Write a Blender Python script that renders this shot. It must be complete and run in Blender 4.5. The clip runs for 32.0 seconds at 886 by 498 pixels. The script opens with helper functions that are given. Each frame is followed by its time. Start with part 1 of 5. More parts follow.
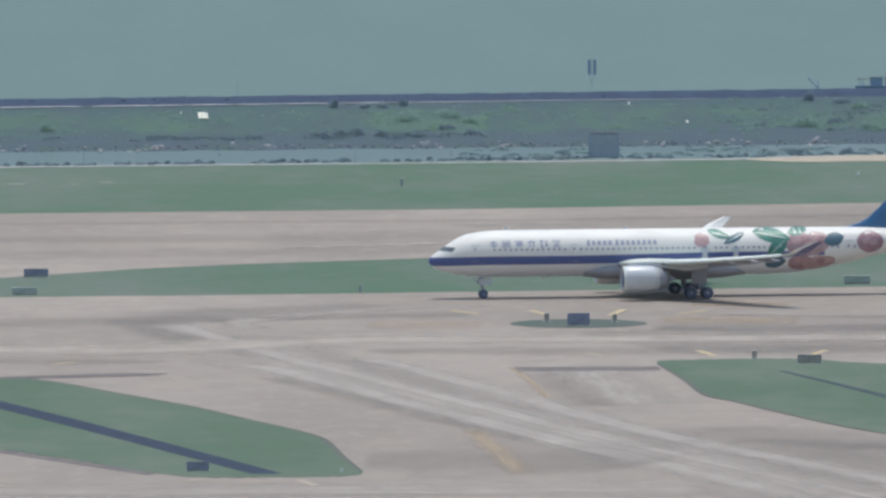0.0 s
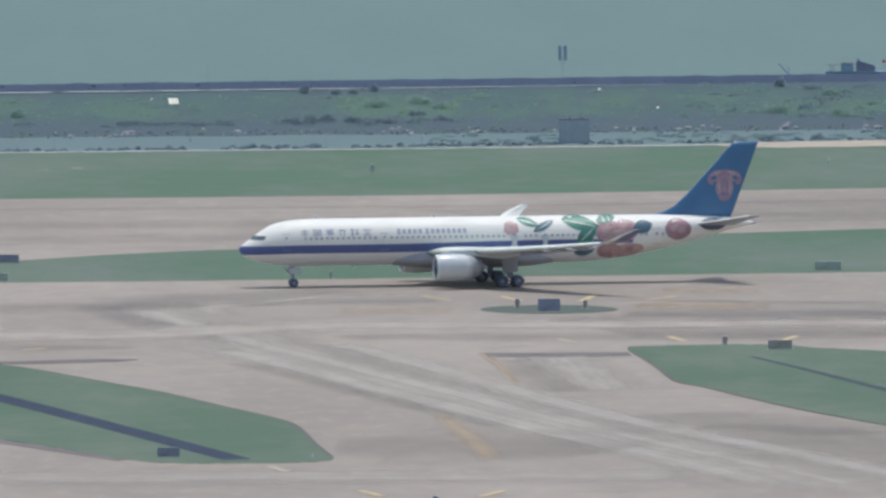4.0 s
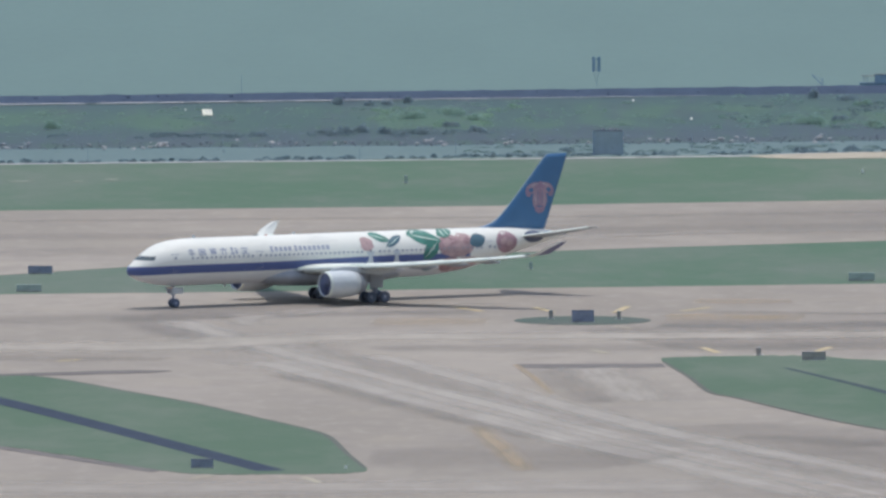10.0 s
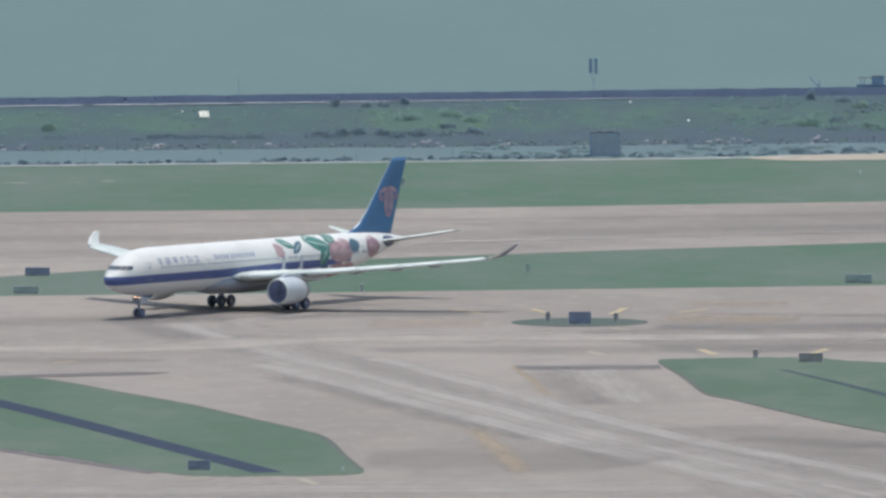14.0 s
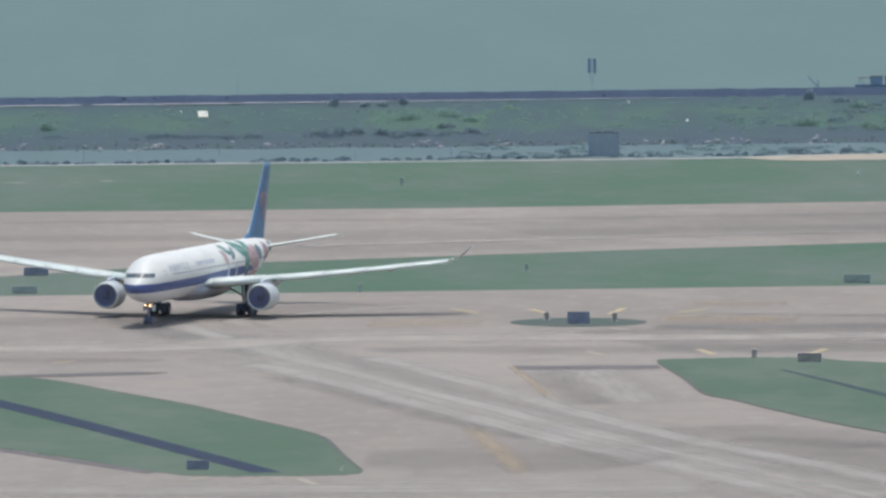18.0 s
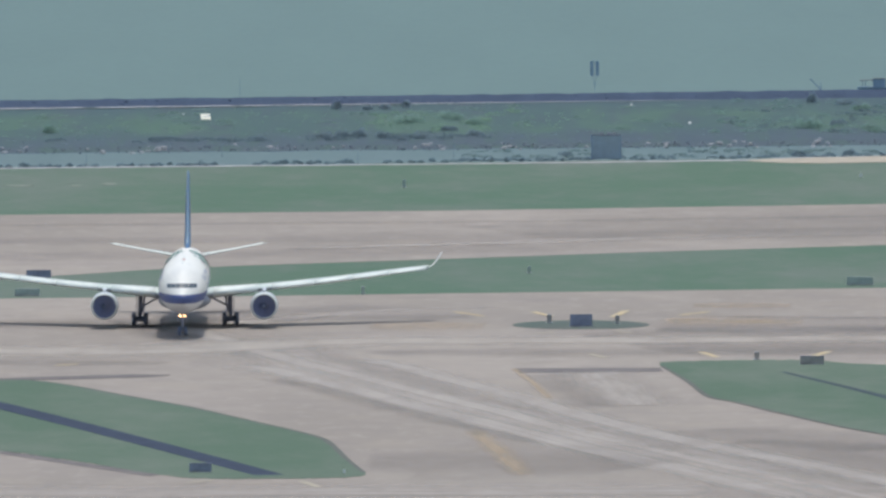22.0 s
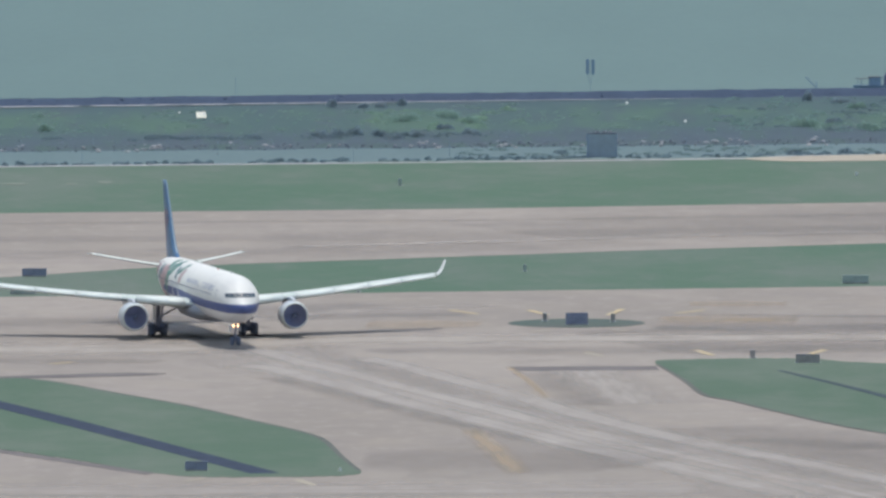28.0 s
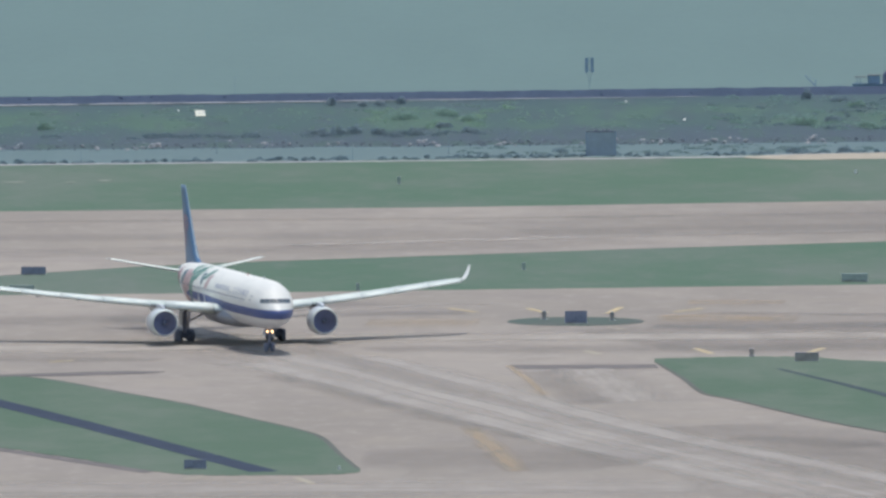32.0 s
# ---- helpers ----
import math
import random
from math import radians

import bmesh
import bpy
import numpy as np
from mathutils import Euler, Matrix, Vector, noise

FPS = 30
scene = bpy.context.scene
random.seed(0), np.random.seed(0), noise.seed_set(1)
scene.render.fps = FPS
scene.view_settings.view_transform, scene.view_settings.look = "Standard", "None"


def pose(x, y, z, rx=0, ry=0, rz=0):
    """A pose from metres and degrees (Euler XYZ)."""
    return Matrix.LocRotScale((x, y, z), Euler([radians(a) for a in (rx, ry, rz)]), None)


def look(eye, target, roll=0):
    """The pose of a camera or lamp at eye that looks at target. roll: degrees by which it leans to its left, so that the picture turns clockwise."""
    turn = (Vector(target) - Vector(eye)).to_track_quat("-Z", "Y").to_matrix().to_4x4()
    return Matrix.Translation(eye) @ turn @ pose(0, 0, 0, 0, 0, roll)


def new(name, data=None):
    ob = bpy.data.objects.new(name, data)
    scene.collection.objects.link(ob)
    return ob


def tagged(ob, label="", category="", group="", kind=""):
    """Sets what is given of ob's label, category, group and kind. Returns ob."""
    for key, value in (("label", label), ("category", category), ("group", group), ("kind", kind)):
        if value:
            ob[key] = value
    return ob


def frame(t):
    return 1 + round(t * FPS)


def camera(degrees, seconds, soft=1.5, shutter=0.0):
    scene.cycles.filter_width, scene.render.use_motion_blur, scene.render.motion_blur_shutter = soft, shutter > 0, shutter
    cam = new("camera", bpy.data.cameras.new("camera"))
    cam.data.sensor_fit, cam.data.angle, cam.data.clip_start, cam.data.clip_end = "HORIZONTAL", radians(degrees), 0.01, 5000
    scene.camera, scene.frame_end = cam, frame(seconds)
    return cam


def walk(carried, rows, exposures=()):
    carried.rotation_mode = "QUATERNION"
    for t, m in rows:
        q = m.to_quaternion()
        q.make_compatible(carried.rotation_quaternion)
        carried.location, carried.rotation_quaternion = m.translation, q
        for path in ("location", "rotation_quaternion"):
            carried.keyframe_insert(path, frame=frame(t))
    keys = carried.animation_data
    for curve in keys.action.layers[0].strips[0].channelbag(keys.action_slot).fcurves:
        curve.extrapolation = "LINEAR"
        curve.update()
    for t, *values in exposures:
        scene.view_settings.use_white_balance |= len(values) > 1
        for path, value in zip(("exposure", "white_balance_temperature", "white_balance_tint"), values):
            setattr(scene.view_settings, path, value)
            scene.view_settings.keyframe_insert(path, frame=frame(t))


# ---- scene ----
import itertools

# ---------------------------------------------------------------- camera and its path
EYE = (0.0, -2389.0, 133.05)
TILT, LEAN = 2.9841, -0.1387


def aim(pan, lift):
    """Pose of the tripod camera: pan and lift in thousandths of a degree."""
    return pose(*EYE, 90 - TILT + lift / 1000, 0, pan / 1000) @ pose(0, 0, 0, 0, 0, LEAN)


cam = camera(2.4952, 32.0, soft=2.8)
walk(cam, [(t, aim(pan, lift)) for t, pan, lift in (
    (0, -2.4, 8.4), (0.5, 9.7, 18.3), (1, 2.4, 23.1), (1.5, -26.7, 15.8),
    (2, -53.6, 28.0), (2.5, -114.6, -28.2), (4.5, -78.0, -31.8), (5, -40.2, -26.8),
    (5.5, 274.1, -7.3), (6, 263.2, 17.0), (6.5, 117.0, 4.8), (7, 56.0, 0.0),
    (7.5, 29.3, 2.4), (8, 9.7, 2.4), (8.5, 0.0, -2.4), (9, 0.0, 0.0),
    (9.5, 7.3, 0.0), (10, 9.7, 0.0), (10.5, 8.5, 2.4), (11, 7.3, 4.9),
    (11.5, 6.1, 2.4), (12, 4.9, 2.4), (12.5, 7.3, 4.9), (13, 7.3, 4.9),
    (13.5, 7.3, 7.3), (14, 1.2, 4.9), (14.5, 2.4, 2.4), (16.5, -1.2, 4.9),
    (17, -1.2, 4.9), (17.5, -2.4, 4.9), (18, -2.4, 4.8), (18.5, -2.4, 4.9),
    (19, -3.7, 7.3), (19.5, -3.7, 7.3), (20, 2.5, 7.3), (20.5, 1.2, 9.7),
    (21, 0.0, 9.7), (21.5, 0.0, 8.5), (22, 4.9, 12.1), (22.5, -3.7, 4.9),
    (23, 0.0, 8.5), (23.5, -6.1, 4.9), (24, -4.9, 4.9), (24.5, -7.3, 7.3),
    (25, -7.3, 4.9), (25.5, -6.1, 7.3), (27.5, -4.9, 8.5), (28, -7.3, 7.3),
    (28.5, -7.3, 7.3), (29, -8.5, 7.3), (29.5, -3.7, 12.2), (30, 1.2, 9.7),
    (30.5, -7.3, 7.2), (31, -7.3, 7.2), (31.5, -7.3, 4.9), (32, -9.8, 2.5),
)], exposures=((0.0, -0.12, 6460, 7.0), (32.0, -0.12, 6460, 7.0)))

# ---------------------------------------------------------------- sky, sun, exposure
SUN_TO = Vector((0.05, 0.16, 1.0)).normalized()
world = bpy.data.worlds.new("sky")
scene.world = world
world.use_nodes = True
sky = world.node_tree.nodes.new("ShaderNodeTexSky")
sky.sky_type = "NISHITA"
sky.sun_disc = False
sky.sun_elevation = math.asin(SUN_TO.z)
sky.sun_rotation = math.atan2(SUN_TO.x, SUN_TO.y)
sky.air_density, sky.dust_density, sky.ozone_density = 1.4, 2.5, 1.5
back = world.node_tree.nodes["Background"]
back.inputs["Strength"].default_value = 0.138
world.node_tree.links.new(sky.outputs["Color"], back.inputs["Color"])
sun_data = bpy.data.lights.new("sun", "SUN")
sun_data.energy, sun_data.angle, sun_data.color = 2.24, radians(0.6), (1.0, 0.97, 0.925)
sun = new("sun", sun_data)
sun.matrix_world = look(SUN_TO * 300, (0, 0, 0))


# ---------------------------------------------------------------- materials
def material(name, rough=0.6, metal=0.0, spec=0.5):
    m = bpy.data.materials.new(name)
    m.use_nodes = True
    b = m.node_tree.nodes["Principled BSDF"]
    b.inputs["Roughness"].default_value = rough
    b.inputs["Metallic"].default_value = metal
    b.inputs["Specular IOR Level"].default_value = spec
    return m, m.node_tree, b


def node(tree, kind, **values):
    n = tree.nodes.new(kind)
    for key, value in values.items():
        n.inputs[key.replace("_", " ")].default_value = value
    return n


def math_node(tree, op, a, b=None, c=None, clamp=False):
    n = tree.nodes.new("ShaderNodeMath")
    n.operation, n.use_clamp = op, clamp
    for i, v in enumerate((a, b, c)):
        if v is None:
            continue
        if isinstance(v, (int, float)):
            n.inputs[i].default_value = v
        else:
            tree.links.new(v, n.inputs[i])
    return n.outputs[0]


def mix_colour(tree, fac, a, b):
    n = tree.nodes.new("ShaderNodeMix")
    n.data_type = "RGBA"
    for sock, v in ((n.inputs[0], fac), (n.inputs[6], a), (n.inputs[7], b)):
        if isinstance(v, (int, float)):
            sock.default_value = v
        elif isinstance(v, tuple):
            sock.default_value = (*v[:3], 1)
        else:
            tree.links.new(v, sock)
    return n.outputs[2]


def noise_at(tree, scale, stretch=(1, 1, 1), detail=4.0, rough=0.6, shift=(0, 0, 0)):
    co = tree.nodes.new("ShaderNodeTexCoord")
    mp = tree.nodes.new("ShaderNodeMapping")
    mp.inputs["Scale"].default_value = stretch
    mp.inputs["Location"].default_value = shift
    tree.links.new(co.outputs["Object"], mp.inputs["Vector"])
    n = node(tree, "ShaderNodeTexNoise", Scale=scale, Detail=detail, Roughness=rough)
    tree.links.new(mp.outputs["Vector"], n.inputs["Vector"])
    return n.outputs["Fac"]


def spread(tree, value, low, high):
    n = tree.nodes.new("ShaderNodeMapRange")
    n.interpolation_type = "SMOOTHSTEP"
    n.inputs["From Min"].default_value, n.inputs["From Max"].default_value = low, high
    tree.links.new(value, n.inputs["Value"])
    return n.outputs["Result"]


def relief(tree, b, value, distance, strength=0.5):
    n = node(tree, "ShaderNodeBump", Strength=strength, Distance=distance)
    tree.links.new(value, n.inputs["Height"])
    tree.links.new(n.outputs["Normal"], b.inputs["Normal"])


def plain(name, colour, rough=0.6, metal=0.0, vary=0.12, scale=1.5, spec=0.5, emit=0.0):
    """A painted or bare surface with slight mottling at two scales."""
    m, t, b = material(name, rough, metal, spec)
    big, small = noise_at(t, scale), noise_at(t, scale * 9)
    both = math_node(t, "MULTIPLY_ADD", small, 0.4, math_node(t, "MULTIPLY", big, 0.6))
    dark = tuple(c * (1 - vary) for c in colour)
    light = tuple(min(1.0, c * (1 + vary)) for c in colour)
    t.links.new(mix_colour(t, spread(t, both, 0.3, 0.7), dark, light), b.inputs["Base Color"])
    if emit:
        b.inputs["Emission Color"].default_value = (*colour, 1)
        b.inputs["Emission Strength"].default_value = emit
    return m


CONCRETE = (0.334, 0.290, 0.254)


def paving(name):
    """Airfield concrete: stains, long rubber and water streaks, mottling, grain."""
    m, t, b = material(name, 0.85, 0, 0.25)
    stains = noise_at(t, 0.02, (1, 0.3, 1), 5, 0.6)
    streaks = noise_at(t, 0.05, (0.25, 0.9, 1), 6, 0.65, (3, 9, 0))
    fine = noise_at(t, 0.6, (0.6, 0.2, 1), 5, 0.7)
    grain = noise_at(t, 9.0, (1, 1, 1), 3, 0.7)
    mottle = noise_at(t, 0.11, (1, 0.7, 1), 5, 0.7, (40, 7, 0))
    warm = noise_at(t, 0.07, (0.8, 0.6, 1), 4, 0.65, (11, 80, 0))
    c = mix_colour(t, spread(t, stains, 0.32, 0.68), tuple(0.86 * v for v in CONCRETE), tuple(1.10 * v for v in CONCRETE))
    c = mix_colour(t, math_node(t, "MULTIPLY", spread(t, streaks, 0.48, 0.72), 0.5), c, (0.29, 0.25, 0.235))
    c = mix_colour(t, math_node(t, "MULTIPLY", spread(t, fine, 0.48, 0.72), 0.42), c, (0.43, 0.375, 0.335))
    c = mix_colour(t, math_node(t, "MULTIPLY", spread(t, mottle, 0.48, 0.66), 0.55), c, (0.265, 0.232, 0.212))
    c = mix_colour(t, math_node(t, "MULTIPLY", spread(t, warm, 0.52, 0.72), 0.35), c, (0.40, 0.335, 0.27))
    c = mix_colour(t, math_node(t, "MULTIPLY", spread(t, grain, 0.5, 0.8), 0.15), c, (0.22, 0.2, 0.19))
    t.links.new(c, b.inputs["Base Color"])
    relief(t, b, grain, 0.004, 0.4)
    return m


def wear_film(name, tint, amount):
    """A thin worn or stained film on the concrete, ragged and fading out at its edges and ends."""
    m, t, b = material(name, 0.85, 0, 0.25)
    uv = t.nodes.new("ShaderNodeUVMap")
    part_uv = t.nodes.new("ShaderNodeSeparateXYZ")
    t.links.new(uv.outputs["UV"], part_uv.inputs[0])
    off = math_node(t, "ABSOLUTE", math_node(t, "MULTIPLY_ADD", part_uv.outputs[1], 2.0, -1.0))
    ends = math_node(t, "ABSOLUTE", math_node(t, "MULTIPLY_ADD", part_uv.outputs[0], 2.0, -1.0))
    ragged = math_node(t, "MULTIPLY_ADD", noise_at(t, 0.22, (0.8, 0.35, 1), 5, 0.7), 0.5, off)
    f = math_node(t, "SUBTRACT", 1.0, spread(t, ragged, 0.42, 1.3))
    lines = t.nodes.new("ShaderNodeMapping")
    lines.inputs["Scale"].default_value = (5.0, 11.0, 1.0)
    t.links.new(uv.outputs["UV"], lines.inputs["Vector"])
    streaky = node(t, "ShaderNodeTexNoise", Scale=1.0, Detail=4.0, Roughness=0.7)
    t.links.new(lines.outputs["Vector"], streaky.inputs["Vector"])
    f = math_node(t, "MULTIPLY", f, math_node(t, "MULTIPLY_ADD", spread(t, streaky.outputs["Fac"], 0.3, 0.7), 0.35, 0.65))
    f = math_node(t, "MULTIPLY", f, math_node(t, "SUBTRACT", 1.0, spread(t, ends, 0.84, 1.0)))
    patchy = math_node(t, "MULTIPLY_ADD", spread(t, noise_at(t, 0.09, (1, 0.5, 1), 5, 0.7, (5, 31, 0)), 0.3, 0.62), 0.3, 0.7)
    f = math_node(t, "MULTIPLY", math_node(t, "MULTIPLY", f, patchy), amount)
    grain = noise_at(t, 5.0, (1, 1, 1), 3, 0.7)
    t.links.new(mix_colour(t, grain, tuple(0.9 * v for v in tint), tuple(1.1 * v for v in tint)), b.inputs["Base Color"])
    clear = t.nodes.new("ShaderNodeBsdfTransparent")
    both = t.nodes.new("ShaderNodeMixShader")
    t.links.new(f, both.inputs[0])
    t.links.new(clear.outputs[0], both.inputs[1])
    t.links.new(b.outputs[0], both.inputs[2])
    t.links.new(both.outputs[0], t.nodes["Material Output"].inputs["Surface"])
    return m


def turf(name, green, dry, amount, big=0.012):
    """Mown airfield grass with dry and lush patches and blades."""
    m, t, b = material(name, 0.9, 0, 0.15)
    patches = noise_at(t, big, (1, 0.35, 1), 5, 0.62)
    clumps = noise_at(t, 0.22, (1, 0.3, 1), 4, 0.65)
    blades = noise_at(t, 5.0, (1, 1, 1), 4, 0.75)
    f = math_node(t, "MULTIPLY_ADD", spread(t, patches, 0.4, 0.66), amount, math_node(t, "MULTIPLY", spread(t, clumps, 0.45, 0.75), amount * 0.5), clamp=True)
    c = mix_colour(t, f, green, dry)
    c = mix_colour(t, math_node(t, "MULTIPLY", spread(t, blades, 0.45, 0.75), 0.3), c, tuple(v * 0.6 for v in green))
    t.links.new(c, b.inputs["Base Color"])
    relief(t, b, blades, 0.05, 0.6)
    return m


M_PAVE = paving("airfield_concrete")
M_WEAR_DARK = wear_film("rubber_worn_concrete", (0.21, 0.199, 0.208), 0.30)
M_WEAR_LIGHT = wear_film("bleached_concrete", (0.52, 0.47, 0.43), 0.8)
M_BAND = wear_film("pale_worn_concrete_band", (0.50, 0.445, 0.395), 0.9)
M_WEAR_MILD = wear_film("lightly_rubbered_concrete", (0.21, 0.199, 0.208), 0.13)
M_STREAK = wear_film("rubber_streaked_concrete", (0.22, 0.2, 0.195), 0.24)
M_RUNWAY_STREAK = wear_film("faint_runway_rubber", (0.23, 0.21, 0.205), 0.16)
M_WEAR_FAINT = wear_film("faintly_bleached_concrete", (0.47, 0.42, 0.38), 0.8)
M_OCHRE = wear_film("ochre_painted_line_remains", (0.51, 0.40, 0.285), 0.62)
M_WEAR_SAND = wear_film("ochre_stained_concrete", (0.48, 0.385, 0.295), 0.46)
M_GRASS = turf("airfield_grass", (0.104, 0.159, 0.112), (0.152, 0.19, 0.15), 0.9, 0.035)
M_GRASS_FAR = turf("rough_grass", (0.100, 0.166, 0.116), (0.165, 0.194, 0.166), 0.8, 0.02)
M_OVAL = turf("thin_island_turf", (0.104, 0.136, 0.120), (0.14, 0.15, 0.138), 0.6, 0.06)
M_BARE = plain("thin_dry_turf", (0.21, 0.23, 0.19), 0.95, 0, 0.2, 0.4)
# bank ground blued: distance haze is put into its colour
M_DRY = turf("hazed_dry_bank_ground", (0.091, 0.119, 0.144), (0.084, 0.130, 0.124), 1.0, 0.15)
M_SAND = plain("pale_sand_track", (0.42, 0.365, 0.29), 0.95, 0, 0.2, 0.3)
# asphalt blue-grey includes some of the distance haze
M_ASPHALT = plain("dark_asphalt", (0.052, 0.066, 0.10), 0.9, 0, 0.25, 0.4, 0.1)
M_YELLOW = plain("worn_yellow_paint", (0.55, 0.43, 0.25), 0.7, 0, 0.2, 1.2)
M_YELLOW_FADED = plain("faded_yellow_paint", (0.42, 0.365, 0.28), 0.75, 0, 0.2, 1.2)
# sign colours are lifted well above their paint to stand for haze
M_SIGN = plain("hazed_sign_black_paint", (0.265, 0.285, 0.39), 0.5, 0, 0.3, 2.0)
M_SIGN_RIM = plain("sign_dark_edge_paint", (0.15, 0.165, 0.23), 0.5, 0, 0.2, 2.0)
M_SIGN_BROWN = plain("sign_brown_weathered_paint", (0.40, 0.37, 0.355), 0.6, 0, 0.25, 2.0)
M_SIGN_BACK = plain("hazed_olive_panel", (0.44, 0.5, 0.47), 0.7, 0, 0.2, 2.0)
M_SIGN_FACE = plain("sign_face_paint", (0.285, 0.305, 0.405), 0.5, 0, 0.2, 2.0)
M_METAL = plain("galvanised_steel", (0.32, 0.33, 0.34), 0.45, 0.8, 0.15, 3.0)
M_DARKMETAL = plain("dark_weathered_steel", (0.09, 0.11, 0.15), 0.6, 0.3, 0.3, 1.0)
# daymark and shelter tones are dark things paled by painted-in haze
M_DAYMARK = plain("hazed_daymark_paint", (0.31, 0.40, 0.53), 0.6, 0, 0.15, 1.0)
M_SHELTER = plain("haze_pale_blue_grey", (0.445, 0.525, 0.60), 0.7, 0, 0.12, 0.8)
M_WHITE = plain("white_paint", (0.8, 0.8, 0.77), 0.5, 0, 0.08, 1.0)
M_CREAM = plain("cream_painted_board", (0.82, 0.80, 0.66), 0.6, 0, 0.1, 2.0)
M_CABIN = plain("purple_grey_cabin_paint", (0.24, 0.24, 0.34), 0.6, 0, 0.2, 1.0)
M_RED = plain("red_paint", (0.5, 0.12, 0.08), 0.5, 0, 0.2, 1.0)
# wall and dark rip-rap colours carry the bluish distance haze
M_WALL = plain("hazed_sea_wall_rock", (0.068, 0.093, 0.143), 0.95, 0, 0.15, 0.35, 0.1)
M_TRACK = plain("sandy_track_gravel", (0.40, 0.40, 0.40), 0.95, 0, 0.3, 0.5)
M_ROCK = plain("pale_rip_rap_stone", (0.46, 0.455, 0.47), 0.9, 0, 0.35, 0.8)
M_ROCK_DARK = plain("hazed_rip_rap_stone", (0.235, 0.26, 0.30), 0.9, 0, 0.3, 0.8, 0.15)
M_BARK = plain("shrub_bark", (0.2, 0.205, 0.21), 0.9, 0, 0.3, 4.0)


def water(name, colour, dark, scale, spec=0.2):
    m, t, b = material(name, 0.35, 0, spec)
    swell = noise_at(t, scale * 0.12, (1, 0.12, 1), 3, 0.5)
    ripple = noise_at(t, scale, (1, 0.18, 1), 5, 0.65)
    f = math_node(t, "MULTIPLY_ADD", spread(t, swell, 0.3, 0.7), 0.5, math_node(t, "MULTIPLY", spread(t, ripple, 0.35, 0.7), 0.5))
    t.links.new(mix_colour(t, f, dark, colour), b.inputs["Base Color"])
    relief(t, b, ripple, 0.15, 0.35)
    return m


def bund_soil(name):
    """Overgrown bund: lush creeper patches half way up, dull growth near the crest, dry ground by the rocks, all blued
    to stand for haze.
    """
    m, t, b = material(name, 0.95, 0, 0.1)
    co = t.nodes.new("ShaderNodeTexCoord")
    xyz = t.nodes.new("ShaderNodeSeparateXYZ")
    t.links.new(co.outputs["Object"], xyz.inputs[0])
    up = math_node(t, "MULTIPLY_ADD", xyz.outputs[0], -0.19, xyz.outputs[1])
    up = math_node(t, "MULTIPLY_ADD", up, 1 / 108, -457.5 / 108)
    wander = noise_at(t, 0.09, (1, 0.16, 1), 5, 0.65)
    up = math_node(t, "ADD", up, math_node(t, "MULTIPLY_ADD", wander, 0.5, -0.25))
    patches = noise_at(t, 0.055, (1, 0.2, 1), 4, 0.55, (17, 3, 0))
    tufts = noise_at(t, 0.5, (1, 0.14, 1), 4, 0.65, (2, 5, 0))
    blades = noise_at(t, 3.0, (1, 0.3, 1), 3, 0.7)
    mid = math_node(t, "MULTIPLY", spread(t, up, 0.18, 0.36), math_node(t, "SUBTRACT", 1.0, spread(t, up, 0.6, 0.95)))
    lush = math_node(t, "MULTIPLY", mid, spread(t, patches, 0.43, 0.60))
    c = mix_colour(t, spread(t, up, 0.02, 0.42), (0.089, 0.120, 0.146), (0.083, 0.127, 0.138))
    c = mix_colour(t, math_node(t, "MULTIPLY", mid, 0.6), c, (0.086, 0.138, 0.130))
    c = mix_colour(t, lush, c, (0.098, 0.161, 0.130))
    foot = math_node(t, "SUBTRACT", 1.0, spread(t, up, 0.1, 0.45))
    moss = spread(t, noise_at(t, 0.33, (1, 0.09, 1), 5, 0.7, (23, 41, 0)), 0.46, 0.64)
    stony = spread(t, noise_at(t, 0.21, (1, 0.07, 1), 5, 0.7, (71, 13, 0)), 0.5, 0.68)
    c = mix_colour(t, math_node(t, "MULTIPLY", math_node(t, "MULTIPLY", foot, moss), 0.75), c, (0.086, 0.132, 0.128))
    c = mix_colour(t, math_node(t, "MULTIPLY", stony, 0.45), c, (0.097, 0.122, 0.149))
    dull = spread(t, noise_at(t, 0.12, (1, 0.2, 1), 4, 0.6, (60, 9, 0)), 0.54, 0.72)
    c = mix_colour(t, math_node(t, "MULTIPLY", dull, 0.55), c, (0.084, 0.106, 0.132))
    c = mix_colour(t, math_node(t, "MULTIPLY", spread(t, tufts, 0.52, 0.75), 0.35), c, (0.072, 0.108, 0.108))
    c = mix_colour(t, math_node(t, "MULTIPLY", spread(t, blades, 0.5, 0.8), 0.18), c, (0.06, 0.085, 0.08))
    t.links.new(c, b.inputs["Base Color"])
    relief(t, b, blades, 0.05, 0.4)
    return m


def broken_path(name):
    """Pale gravel showing through weeds in stretches."""
    m, t, b = material(name, 0.95, 0, 0.1)
    show = spread(t, noise_at(t, 0.16, (1, 0.2, 1), 5, 0.75, (4, 2, 0)), 0.34, 0.50)
    grain = noise_at(t, 2.0, (1, 1, 1), 3, 0.7)
    pale = mix_colour(t, grain, (0.36, 0.37, 0.39), (0.48, 0.48, 0.49))
    t.links.new(mix_colour(t, show, (0.100, 0.130, 0.135), pale), b.inputs["Base Color"])
    return m


M_BUND = bund_soil("scrub_ground")
M_PATH = broken_path("weedy_gravel_path")
M_SEA = water("hazy_green_sea", (0.092, 0.167, 0.157), (0.076, 0.143, 0.136), 0.5)
M_CHANNEL = water("still_channel_water", (0.118, 0.176, 0.192), (0.094, 0.150, 0.160), 0.8, 0.05)


